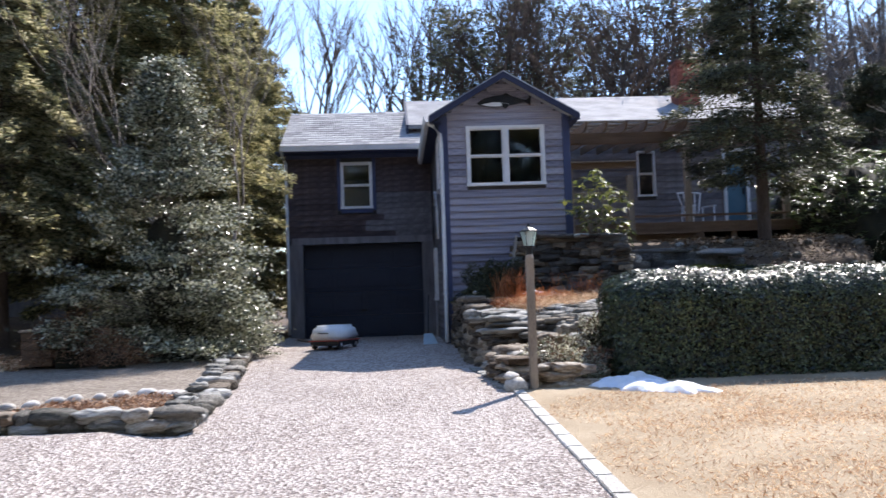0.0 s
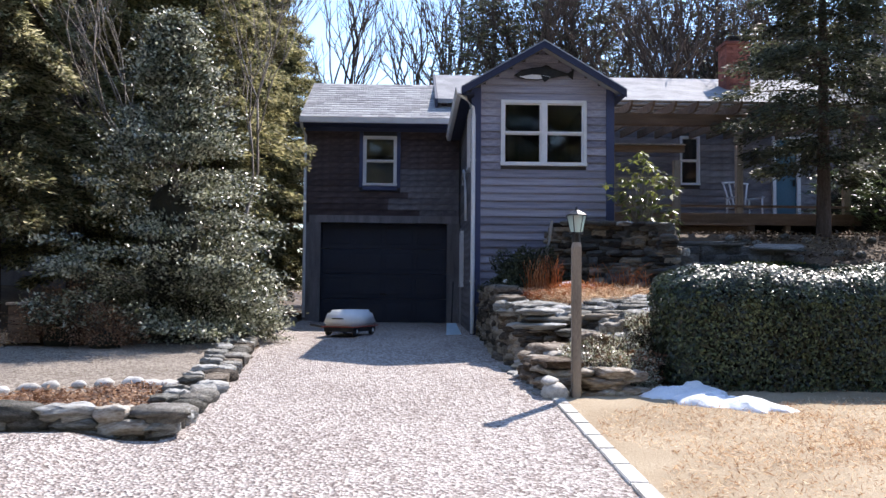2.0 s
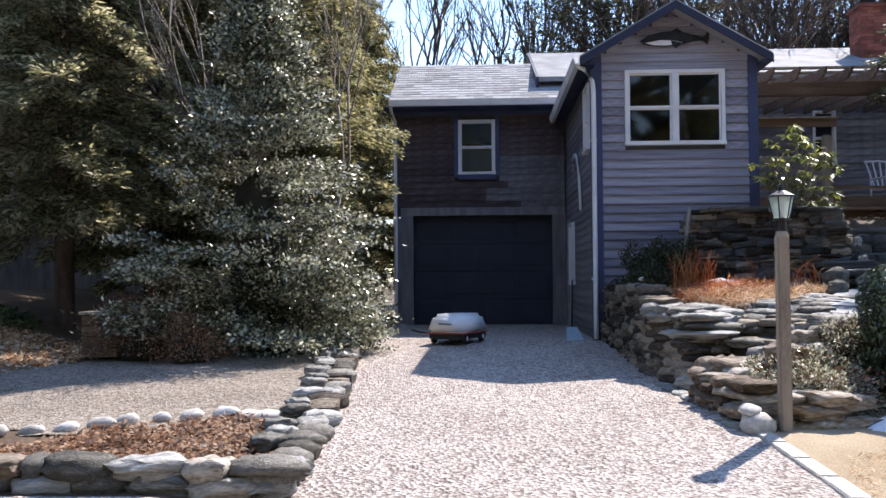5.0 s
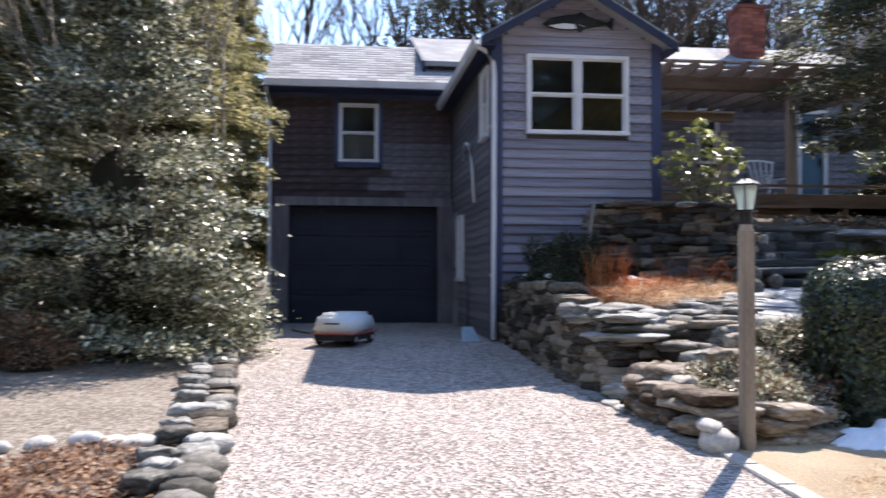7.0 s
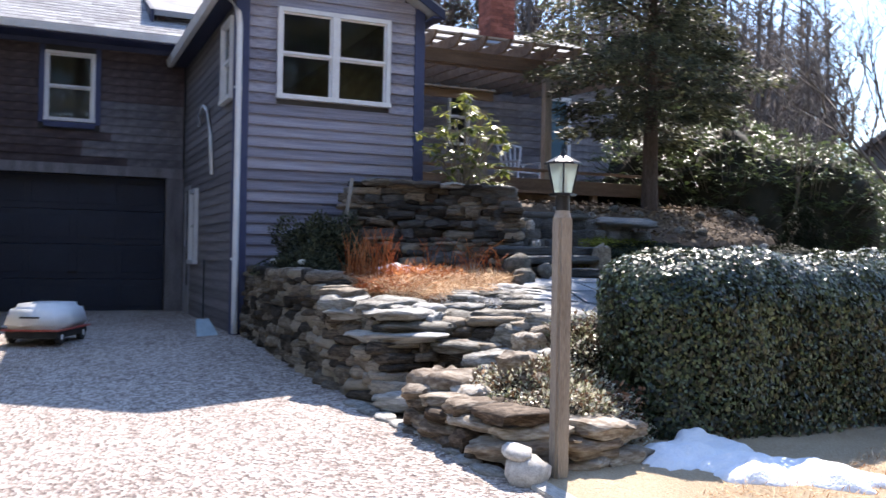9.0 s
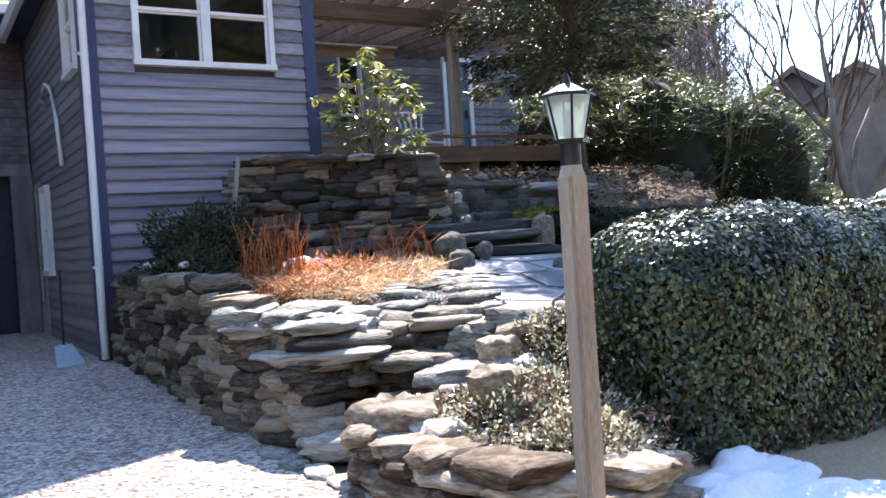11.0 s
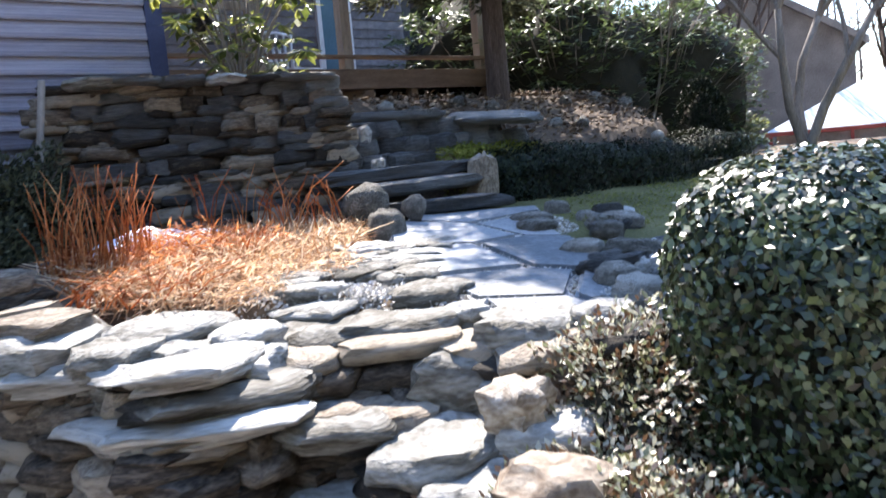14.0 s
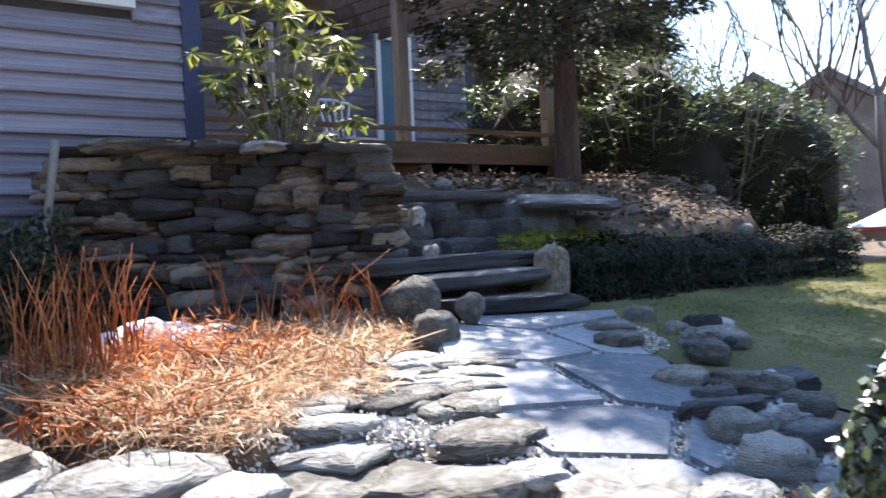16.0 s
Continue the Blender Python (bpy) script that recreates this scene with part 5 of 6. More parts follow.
shell_bush("groundcover_shrub", "low sprawling evergreen filling the gap beside the hedge", (1.72, -4.95, 0.1), (0.42, 0.36, 0.4), 8000, GROUNDLEAF, 0.034, seed=13, lumps=0.5, density_in=0.4, core=0.72)
shell_bush("groundcover_shrub", "low sprawling small-leaved evergreen over the boulders", (1.15, -5.25, -0.12), (0.62, 0.6, 0.36), 11000, GROUNDLEAF, 0.034, seed=3, lumps=0.5, density_in=0.4, core=0.72)
shell_bush("groundcover_shrub", "small-leaved evergreen tuft with reddish leaves by the post", (1.0, -5.85, -0.22), (0.5, 0.3, 0.36), 7000, GROUNDLEAF, 0.034, seed=5, lumps=0.5, density_in=0.4, core=0.7)
shell_bush("juniper", "dull green spreading juniper against the bay", (0.85, -0.85, 0.74), (0.62, 0.42, 0.62), 12000, PINEDARK, 0.05, seed=7, lumps=0.5, density_in=0.5, core=0.7)
shell_bush("juniper", "dark low juniper at the foot of the tall wall", (0.55, -1.35, 0.72), (0.35, 0.35, 0.3), 4500, PINEDARK, 0.05, seed=9, lumps=0.4, density_in=0.5, core=0.7)


def whorl_shrub(name, label, at, spread, tall, whorls, mat, size, seed=1, category="shrub", bare=0.0, cup=0.1, ratio=0.3):
    """Branches that end in whorls of long leaves."""
    r = random.Random(seed)
    b = thing(name, label, category, pose(*at))
    paths, P, A, U = [], [], [], []
    for k in range(whorls):
        a, q = r.uniform(0, 6.283), r.random() ** 0.5
        z = tall * (bare + (1 - bare) * r.random()) * (1 - 0.35 * q * q)
        tip = Vector((math.cos(a) * q * spread, math.sin(a) * q * spread, max(0.08, z)))
        if k % 3 == 0:
            paths.append([((tip.x * 0.05, tip.y * 0.05, -0.05), 0.014), ((tip.x * 0.45, tip.y * 0.45, z * 0.55), 0.01), (tip, 0.005)])
        for j in range(r.randint(7, 10)):
            t = j * 2.4 + r.random()
            al = Vector((math.cos(t), math.sin(t), r.uniform(-0.5, 0.5) + cup))
            P.append(tip + al * 0.01)
            A.append(al)
            U.append(Vector((0, 0, 1)))
    quads("foliage", leaves(np.array(P), np.array(A), np.array(U) + rng.normal(size=(len(U), 3)) * 0.15, size, size * ratio), mat, b)
    tubepart("stem", paths, PALEBARK, b, sides=4, kind="stuff")
    return b


whorl_shrub("rhododendron", "leggy yellow-green rhododendron behind the tall wall", (2.75, -0.55, 1.66), 0.6, 1.45, 110, LAUREL, 0.13, 3, bare=0.1, cup=-0.25, ratio=0.4)
for k, (x, y, s, t) in enumerate(((8.5, 1.1, 1.5, 2.7), (9.9, 0.8, 1.5, 2.5), (8.9, 2.6, 1.9, 2.9), (10.8, 2.4, 1.8, 2.3), (12.5, 3.4, 1.9, 2.4))):
    whorl_shrub("rhododendron", "large dense dark green rhododendron on the slope", (x, y, height(x, y) - 0.02), s, t, 1500, RHODO, 0.13, 11 + k)
    # dark solid in place of the shade inside the shrub
    hull("inner_growth", (0, 0, t * 0.35), s * 0.8, s * 0.8, t * 0.5, CORE, bpy.context.scene.objects[[o.name for o in scene.objects if o.name.startswith("rhododendron")][-1]], 0.15, k)


def cone_holly(name, label, at, radius, tall, n, mat, size, seed):
    """A dense holly pyramid built of many leafy sprays with gaps."""
    b = thing(name, label, "tree", pose(*at))
    r = random.Random(seed)
    paths, C = [[((0, 0, -0.1), 0.07), ((0.03, 0, tall * 0.5), 0.045), ((0, 0.02, tall * 0.98), 0.01)]], []
    clumps = n // 230
    for k in range(clumps):
        f = r.random() ** 1.45
        z = tall * (0.03 + 0.95 * f)
        env = radius * (1 - f) ** 1.05 * (0.75 + 0.25 * min(1, f * 8)) + 0.06
        a = r.uniform(0, 6.283)
        q = env * (r.random() ** 0.35) * (1 + 0.5 * noise.noise(Vector((math.cos(a) * 2, math.sin(a) * 2, z * 2 + seed))))
        c = Vector((math.cos(a) * q, math.sin(a) * q, z))
        C.append((c, Vector((math.cos(a), math.sin(a), 0.35))))
        if k % 4 == 0:
            paths.append([((0, 0, max(0, z - q * 0.35)), 0.016), (c * 0.5 + Vector((0, 0, z * 0.5 - q * 0.12)), 0.01), (c, 0.004)])
    cc = np.array([c for c, _ in C])
    dd = np.array([d for _, d in C])
    idx = rng.integers(0, len(C), n)
    p = cc[idx] + rng.normal(size=(n, 3)) * np.array([0.17, 0.17, 0.05])
    al = dd[idx] + rng.normal(size=(n, 3)) * 0.7
    up = np.tile([0, -0.3, 1.0], (n, 1)) + rng.normal(size=(n, 3)) * 0.45
    quads("crown", leaves(p, al, up, size, size * 0.55), mat, b)
    tubepart("trunk", paths[:1], PALEBARK, b)
    tubepart("limb", paths[1:], PALEBARK, b, sides=4, kind="stuff")
    # slim dark solid that imitates shade in the middle of the crown
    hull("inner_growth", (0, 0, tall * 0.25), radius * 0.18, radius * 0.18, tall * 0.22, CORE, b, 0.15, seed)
    return b


cone_holly("holly_tree", "pyramidal holly with glittering dark leaves beside the drive", (-4.6, -1.6, 0.0), 2.0, 4.95, 62000, HOLLY, 0.066, 4)
shell_bush("holly_bush", "spreading dark holly skirt at the drive's edge", (-4.1, -1.5, 0.0), (1.15, 1.0, 1.3), 20000, HOLLY, 0.055, seed=12, lumps=0.6, density_in=0.7, core=0.5)
shell_bush("azalea", "bare reddish-brown low azalea in front of the holly", (-5.75, -2.6, 0.05), (0.7, 0.5, 0.7), 5000, DEADLEAF, 0.035, seed=13, lumps=0.6, density_in=0.8, core=0.4)
shell_bush("azalea", "small red-brown twiggy bush by the bed", (-5.1, -2.9, 0.0), (0.5, 0.35, 0.45), 3000, DEADLEAF, 0.035, seed=14, lumps=0.6, density_in=0.8, core=0.4)


def conifer_parts(tall, radius, n, size, mat, seed, bare=0.12, droop=0.25, top=0.9, tag="conifer"):
    """Crown and wood meshes of a conifer with boughs of flat sprays."""
    r = random.Random(seed)
    P, A = [], []
    paths = [[((0, 0, -0.3), 0.028 * tall * 0.75), ((0.02 * tall * r.uniform(-1, 1) * 0.3, 0, tall * 0.5), 0.016 * tall * 0.7), ((0, 0, tall * 0.97), 0.02)]]
    boughs = max(60, int(tall * 20))
    per = n // boughs
    for k in range(boughs):
        f = (k + r.random()) / boughs
        z = tall * (bare + (0.97 - bare) * f)
        L = radius * ((1 - f) ** top * 0.9 + 0.1) * r.uniform(0.55, 1.12) * (0.6 + 0.4 * min(1, f * 6))
        a = k * 2.4 + r.uniform(-0.5, 0.5)
        d = Vector((math.cos(a), math.sin(a), 0))
        rise = r.uniform(0.0, 0.35)
        pts = [Vector((0, 0, z)) + d * L * t + Vector((0, 0, L * (rise * t - droop * t * t))) for t in (0, 0.35, 0.7, 1)]
        paths.append([(p, 0.02 * (1 - 0.8 * i / 3) * max(0.4, L / 2)) for i, p in enumerate(pts)])
        for j in range(per):
            t = r.random() ** 0.6
            i = min(2, int(t * 3))
            p = pts[i].lerp(pts[i + 1], t * 3 - i)
            side = Vector((-d.y, d.x, 0)) * r.choice((-1, 1))
            w = L * 0.28 * (1.15 - t) + 0.08
            s = r.random()
            P.append(p + side * w * s + d * w * s * 0.5 + Vector((r.gauss(0, 0.03), r.gauss(0, 0.03), r.gauss(0, 0.05) - 0.12 * s * w)))
            A.append(d * 0.8 + side * 0.7 + Vector((r.gauss(0, 0.35), r.gauss(0, 0.35), r.gauss(-0.15, 0.3))))
    P, A = np.array(P), np.array(A)
    up = np.tile([0, 0, 1.0], (len(P), 1)) + rng.normal(size=(len(P), 3)) * 0.5
    return leaves(P, A, up, size, size * 0.3), paths


def conifer(name, label, at, tall, radius, n, size, mat, seed, **kw):
    v, paths = conifer_parts(tall, radius, n, size, mat, seed, **kw)
    t = thing(name, label, "tree", pose(*at), kw.get("tag", ""))
    quads("crown", v, mat, t)
    tubepart("trunk", paths[:1], BARK, t, sides=9)
    tubepart("limb", paths[1:], BARK, t, sides=4, kind="stuff")
    return t


def spread(proto, spots):
    for x, y, s, rz, sz in spots:
        c = copy_thing(proto, pose(x, y, height(x, y), 0, 0, rz))
        c.scale = (s, s, s * sz)


hem = conifer("hemlock", "tall drooping olive-green hemlock with a bare lower trunk", (-7.7, -0.6, height(-7.7, -0.6)), 7.5, 2.5, 80000, 0.12, HEMLOCK, 21, bare=0.2, droop=0.5)
spread(hem, ((-10.6, -3.0, 0.75, 80, 1.0), (-12.5, -5.0, 1.1, 20, 1.0), (-14, 3, 1.4, 110, 1.1), (-11.5, 7, 1.5, 40, 1.1)))
ced = conifer("cedar", "tall yellowish-green cedar with feathery foliage", (-5.3, 2.6, 0.02), 9.0, 2.5, 90000, 0.11, CEDAR, 22, bare=0.08, droop=0.3, top=0.5)
spread(ced, ((-4.75, 2.0, 0.58, 330, 1.0), (-5.0, 5.6, 0.85, 100, 1.0), (-7.2, 1.6, 1.05, 190, 1.1), (-7.6, 6.6, 1.2, 40, 1.1), (-4.9, 9.5, 0.9, 250, 1.0), (-6.2, 13.5, 1.3, 200, 1.0), (-6.8, 12, 1.2, 10, 1.0)))
pin = conifer("pine", "dark airy pine rising behind the house", (1.6, 15.0, 0.0), 11.5, 3.1, 12000, 0.17, PINEDARK, 23, bare=0.35, droop=-0.05, top=0.35)
spread(pin, ((5.0, 18.5, 1.0, 80, 1.0), (-2.6, 21, 0.75, 140, 1.0), (11.3, 20.6, 1.25, 220, 1.1), (-6.5, 17, 0.9, 20, 1.0), (9, 26, 1.2, 30, 1.1)))
big = conifer("spruce", "massive dark evergreen with a thick straight trunk by the deck", (6.0, -0.05, height(6.0, -0.05) - 0.05), 6.3, 2.0, 52000, 0.1, PINEDARK, 24, bare=0.17, droop=0.22, top=0.5)
big2 = copy_thing(big, pose(12.5, 7.5, 0.8, 0, 0, 130))


def bare_tree(name, label, at, tall, seed, stems=1, depth=5, mat=BARK, lean=0.25, rad=0.013):
    """A leafless tree, forking limb by limb."""
    r = random.Random(seed)
    t = thing(name, label, "tree", pose(*at))
    trunk, limbs = [], []

    def grow(p, d, L, rd, lev, out):
        pts = [(p, rd)]
        q = p
        for i in range(3):
            d = (d + Vector((r.gauss(0, 0.12), r.gauss(0, 0.12), r.gauss(0.05, 0.06)))).normalized()
            q = q + d * L / 3
            pts.append((q, rd * (1 - 0.13 * (i + 1))))
            if lev and i:
                for _ in range(2 if i == 2 else 1):
                    nd = (d + Vector((r.uniform(-1, 1), r.uniform(-1, 1), r.uniform(-0.2, 0.6))) * (0.55 if i == 2 else 0.75)).normalized()
                    grow(q, nd, L * r.uniform(0.6, 0.85), rd * 0.58, lev - 1, limbs)
        out.append(pts)
    for s in range(stems):
        a = 6.283 * s / max(1, stems) + 0.7
        d = Vector((math.cos(a) * lean, math.sin(a) * lean, 1)).normalized() if stems > 1 else Vector((0, 0, 1))
        grow(Vector((0, 0, -0.1)), d, tall * 0.36, tall * rad, depth, trunk)
    tubepart("trunk", trunk, mat, t, sides=7)
    tubepart("limb", limbs, mat, t, sides=3, kind="stuff")
    return t


for k, (x, y, h) in enumerate(((-3.5, 14.5, 10.5), (3.0, 18, 12), (8.5, 16, 12))):
    bt = bare_tree("bare_tree", "leafless grey-brown deciduous tree behind the house", (x, y, 0), h, 31 + k, depth=5, rad=0.018)
    off = ((-8, 6), (6.5, 3.5), (-1.5, 8))[k]
    spread(bt, ((x + off[0], y + off[1], 1.1, 70, 1.0), (x + 9 + k, y + 5, 1.0, 150, 1.1), (x + 15 + 3 * k, y + 2, 1.0, 200, 1.0), (x + 3, y + 9, 1.15, 260, 1.0), (x - 3.5, y + 6, 1.2, 20, 1.0), (x + 6, y - 1, 0.95, 310, 1.0)))
bare_tree("ornamental_tree", "leafless multi-stemmed ornamental tree on the terrace lawn", (10.25, -1.2, 0.9), 5.2, 41, stems=3, depth=4, mat=PALEBARK, lean=0.32, rad=0.0135)
sap = bare_tree("sapling", "thin bare young tree beyond the terrace", (15.0, 2.6, 0.7), 6.5, 43, stems=2, depth=4, lean=0.25, rad=0.01)
spread(sap, ((17.5, 4.8, 1.1, 120, 1.0), (13.4, 6.2, 0.9, 60, 1.0), (12.2, -1.6, 0.7, 200, 1.0), (19, 1.0, 1.2, 300, 1.0)))
bare_tree("bare_tree", "leafless pale-barked tree with tangled brown twigs behind the holly", (-4.3, 0.6, 0.0), 6.6, 47, stems=2, depth=5, mat=PALEBARK, lean=0.22, rad=0.008)
bare_tree("sapling", "thin bare pale sapling in the flower bed corner", (8.8, 0.2, 1.0), 3.2, 42, stems=3, depth=3, mat=PALEBARK, lean=0.3, rad=0.008)

# ---- flower bed: dead stems and straw ----


def tuft(name, label, cx, cy, n, r, tall, mat, flop, seed, cat="dead plant"):
    q = random.Random(seed)
    t = thing(name, label, cat, pose(cx, cy, height(cx, cy)))
    paths = []
    for k in range(n):
        a, s = q.uniform(0, 6.283), r * q.random() ** 0.5
        x, y = math.cos(a) * s, math.sin(a) * s
        h = tall * q.uniform(0.4, 1.0)
        b = q.uniform(0, 6.283)
        l = h * flop * q.uniform(0.2, 1.2)
        paths.append([((x, y, 0), 0.0045), ((x + math.cos(b) * l * 0.4, y + math.sin(b) * l * 0.4, h * 0.65), 0.0035), ((x + math.cos(b) * l, y + math.sin(b) * l, h), 0.0022)])
    tubepart("stem", paths, mat, t, sides=3, kind="stuff")
    return t


tuft("dead_stems", "upright orange-brown dead perennial stems", 0.85, -2.45, 110, 0.26, 0.55, STEM, 0.35, 1)
tuft("dead_stems", "sparse orange dead stems leaning by the tall wall", 2.2, -2.1, 45, 0.3, 0.42, STEM, 0.7, 2)
tuft("dead_stems", "thin reddish dead stems in the bed", 1.75, -1.75, 18, 0.4, 0.45, STEM, 0.5, 3)
tuft("dead_stems", "short orange stubble in the flower bed", 1.2, -2.6, 60, 0.4, 0.2, STEM, 1.2, 4)


def litter(name, label, spots, n, mat, size, lift=0.02, flat=0.35, ratio=0.12):
    """Loose flat bits strewn inside discs (x, y, radius)."""
    w = np.array([s[2] ** 2 for s in spots])
    pick = rng.choice(len(spots), n, p=w / w.sum())
    a, q = rng.uniform(0, 6.283, n), np.sqrt(rng.random(n))
    S = np.array(spots)
    x, y = S[pick, 0] + np.cos(a) * q * S[pick, 2], S[pick, 1] + np.sin(a) * q * S[pick, 2]
    z = np.array([height(u, v) for u, v in zip(x, y)]) + lift * rng.random(n) + 0.012
    al = rng.normal(size=(n, 3)) * np.array([1, 1, flat])
    up = np.tile([0, 0, 1.0], (n, 1)) + rng.normal(size=(n, 3)) * flat
    ob = quads(name, leaves(np.stack([x, y, z], 1), al, up, size, size * ratio), mat, kind="stuff")
    return tagged(ob, label, "litter")


litter("straw_mulch", "pale flattened straw over the flower bed", ((0.9, -2.75, 0.42), (1.45, -2.75, 0.45), (0.6, -3.2, 0.25), (1.9, -2.4, 0.45), (1.1, -3.15, 0.35), (1.6, -3.0, 0.35), (2.3, -2.3, 0.3)), 14000, STRAW, 0.1, 0.06, 0.4, 0.07)
tuft("straw_clump", "tangled orange-tan straw clumps lying over the bed", 1.0, -2.75, 260, 0.5, 0.13, STRAW, 2.6, 5)
tuft("straw_clump", "tangled orange-tan straw clumps lying over the bed", 1.75, -2.55, 220, 0.45, 0.12, STRAW, 2.8, 6)
tuft("straw_clump", "rust-coloured collapsed stems over the front of the bed", 0.8, -3.0, 170, 0.35, 0.14, STEM, 2.4, 7)
litter("orange_litter", "orange-brown dead leaves among the straw", ((0.85, -2.6, 0.38), (1.5, -2.35, 0.4)), 2600, STEM, 0.09, 0.12, 0.5, 0.1)
litter("bed_litter", "brown dead leaves between the bed's borders", ((-3.6, -7.4, 0.6), (-4.4, -7.7, 0.6), (-5.3, -7.9, 0.5), (-6.2, -8.1, 0.5), (-3.6, -6.6, 0.35), (-4.2, -7.0, 0.4)), 9000, DEADLEAF, 0.05, 0.05, 0.4, 0.5)
litter("bank_litter", "tan fallen leaves on the bank", ((-8.6, -3.0, 1.6), (-7.4, -2.6, 1.0), (-7.6, -3.4, 1.0), (-11, -3.5, 2), (-4.2, 1.5, 0.8), (-3.9, -0.3, 0.5)), 26000, STRAW, 0.07, 0.05, 0.4, 0.55)
litter("slope_litter", "tan leaf litter below the large evergreen", ((5.2, -0.6, 0.9), (6.8, -0.8, 1.1), (4.6, 0.2, 0.8), (7.6, 0.3, 1.2)), 4000, LITTER, 0.06, 0.05, 0.4, 0.55)
litter("ivy", "green ivy patch on the bank", ((-8.6, -1.4, 0.8), (-9.8, -1.6, 1.0)), 4000, RHODO, 0.07, 0.12, 0.5, 0.8)
litter("moss", "yellow-green moss on the landing", ((4.3, -1.62, 0.28), (4.8, -1.5, 0.25), (4.0, -1.6, 0.18)), 5000, MOSS, 0.03, 0.03, 0.6, 0.5)
gr = litter("dry_grass", "tufts of straw-coloured grass on the lawn", ((1.7, -8.0, 1.2), (3.4, -7.9, 1.5), (5.8, -8.0, 1.9), (2.2, -10, 1.7), (2.4, -12.0, 1.8), (4.8, -10.5, 1.8)), 60000, STRAW, 0.05, 0.015, 0.7, 0.12)
litter("green_grass", "thin green grass blades on the terrace", ((4.6, -3.2, 0.9), (6.4, -3.0, 1.2), (8.3, -2.6, 1.3)), 14000, MOSS, 0.04, 0.01, 0.7, 0.14)

# ---- small things by the garage ----
sh = thing("snow_shovel", "pale blue plastic snow shovel leaning by the wall", "shovel", pose(-0.3, -0.05, 0.0, 0, 0, 20))
bm = box(bmesh.new(), -0.14, 0.14, -0.012, 0.012, 0, 0.24)
for v in bm.verts:
    if v.co.z > 0.2:
        v.co.x *= 0.6
bmesh.ops.rotate(bm, verts=bm.verts, cent=(0, 0, 0), matrix=Matrix.Rotation(radians(-35), 3, "X"))
part("blade", bm, LIGHTBLUE, sh)
tubepart("shaft", [[((0, 0.12, 0.2), 0.012), ((0.1, 0.3, 0.9), 0.012)]], BLACK, sh)
orn = thing("cane_ornament", "faded candy-cane shaped ornament on the side wall", "ornament")
tubepart("cane", [[((-0.03, 2.75, 2.85), 0.025), ((-0.03, 2.7, 3.0), 0.025), ((-0.03, 2.4, 3.1), 0.025), ((-0.03, 2.05, 3.0), 0.025), ((-0.03, 1.75, 2.6), 0.025), ((-0.03, 1.55, 2.05), 0.025)]], WHITE, orn)
binbox = thing("wooden_box", "low dark wooden box with a pale flat lid", "box", pose(-6.35, -2.35, height(-6.35, -2.35), 0, 0, 8))
for i in range(4):
    boxpart("board", (-0.21, 0.21, -0.21, -0.19, 0.02 + i * 0.13, 0.14 + i * 0.13), DECKWOOD, binbox)
    boxpart("board", (-0.21, 0.21, 0.19, 0.21, 0.02 + i * 0.13, 0.14 + i * 0.13), DECKWOOD, binbox)
    boxpart("board", (-0.21, -0.19, -0.19, 0.19, 0.02 + i * 0.13, 0.14 + i * 0.13), DECKWOOD, binbox)
    boxpart("board", (0.19, 0.21, -0.19, 0.19, 0.02 + i * 0.13, 0.14 + i * 0.13), DECKWOOD, binbox)
boxpart("lid", (-0.24, 0.24, -0.24, 0.24, 0.54, 0.575), WOOD, binbox, "pale weathered flat lid")
# fish
fish = thing("fish_plaque", "carved grey and white fish mounted on the gable", "fish ornament", pose(1.19, -0.02, 4.44))
prof_t = [(-0.5, -0.02), (-0.38, 0.06), (-0.2, 0.11), (0.0, 0.13), (0.2, 0.09), (0.36, 0.04), (0.42, 0.03), (0.52, 0.1)]
prof_b = [(0.5, -0.08), (0.41, -0.01), (0.3, -0.03), (0.1, -0.07), (-0.1, -0.1), (-0.3, -0.09), (-0.44, -0.06)]


def plate(name, pts, y0, y1, mat, parent, bev=0.008):
    bm = bmesh.new()
    a = [bm.verts.new((x, y0, z)) for x, z in pts]
    f = bm.faces.new(a)
    r = bmesh.ops.extrude_face_region(bm, geom=[f])
    for v in r["geom"]:
        if isinstance(v, bmesh.types.BMVert):
            v.co.y = y1
    bmesh.ops.recalc_face_normals(bm, faces=bm.faces)
    if bev:
        bmesh.ops.bevel(bm, geom=[e for e in bm.edges if abs(e.verts[0].co.y - e.verts[1].co.y) < 1e-6], offset=bev, segments=1, affect="EDGES")
    return part(name, bm, mat, parent)


plate("body", prof_t + prof_b, -0.005, -0.05, BLACK, fish)
plate("belly", [(-0.42, -0.05), (-0.2, -0.01), (-0.02, -0.02), (0.12, -0.05), (-0.1, -0.092), (-0.3, -0.085)], -0.05, -0.058, WHITE, fish, 0)
plate("fin", [(-0.05, -0.02), (0.12, -0.06), (0.02, -0.14), (-0.02, -0.1)], -0.058, -0.07, BLACK, fish, 0)
plate("dorsal_fin", [(-0.05, 0.12), (0.05, 0.17), (0.16, 0.1)], -0.012, -0.03, BLACK, fish, 0)

for k, (x, y, s, t) in enumerate(((13.8, 4.6, 1.3, 1.7), (15.2, 5.4, 1.4, 1.9), (13.2, 1.8, 0.7, 0.7), (16.8, 6.8, 1.5, 2.2))):
    whorl_shrub("bush", "pale yellow-green bush before the distant house", (x, y, height(x, y)), s, t, 500, LAUREL, 0.1, 61 + k, ratio=0.4)
litter("shrub_litter", "reddish fallen leaves under the low evergreen", ((1.3, -5.6, 0.4), (1.0, -5.0, 0.35), (1.5, -4.95, 0.3)), 2500, DEADLEAF, 0.05, 0.35, 0.6, 0.6)

# ---- far houses ----


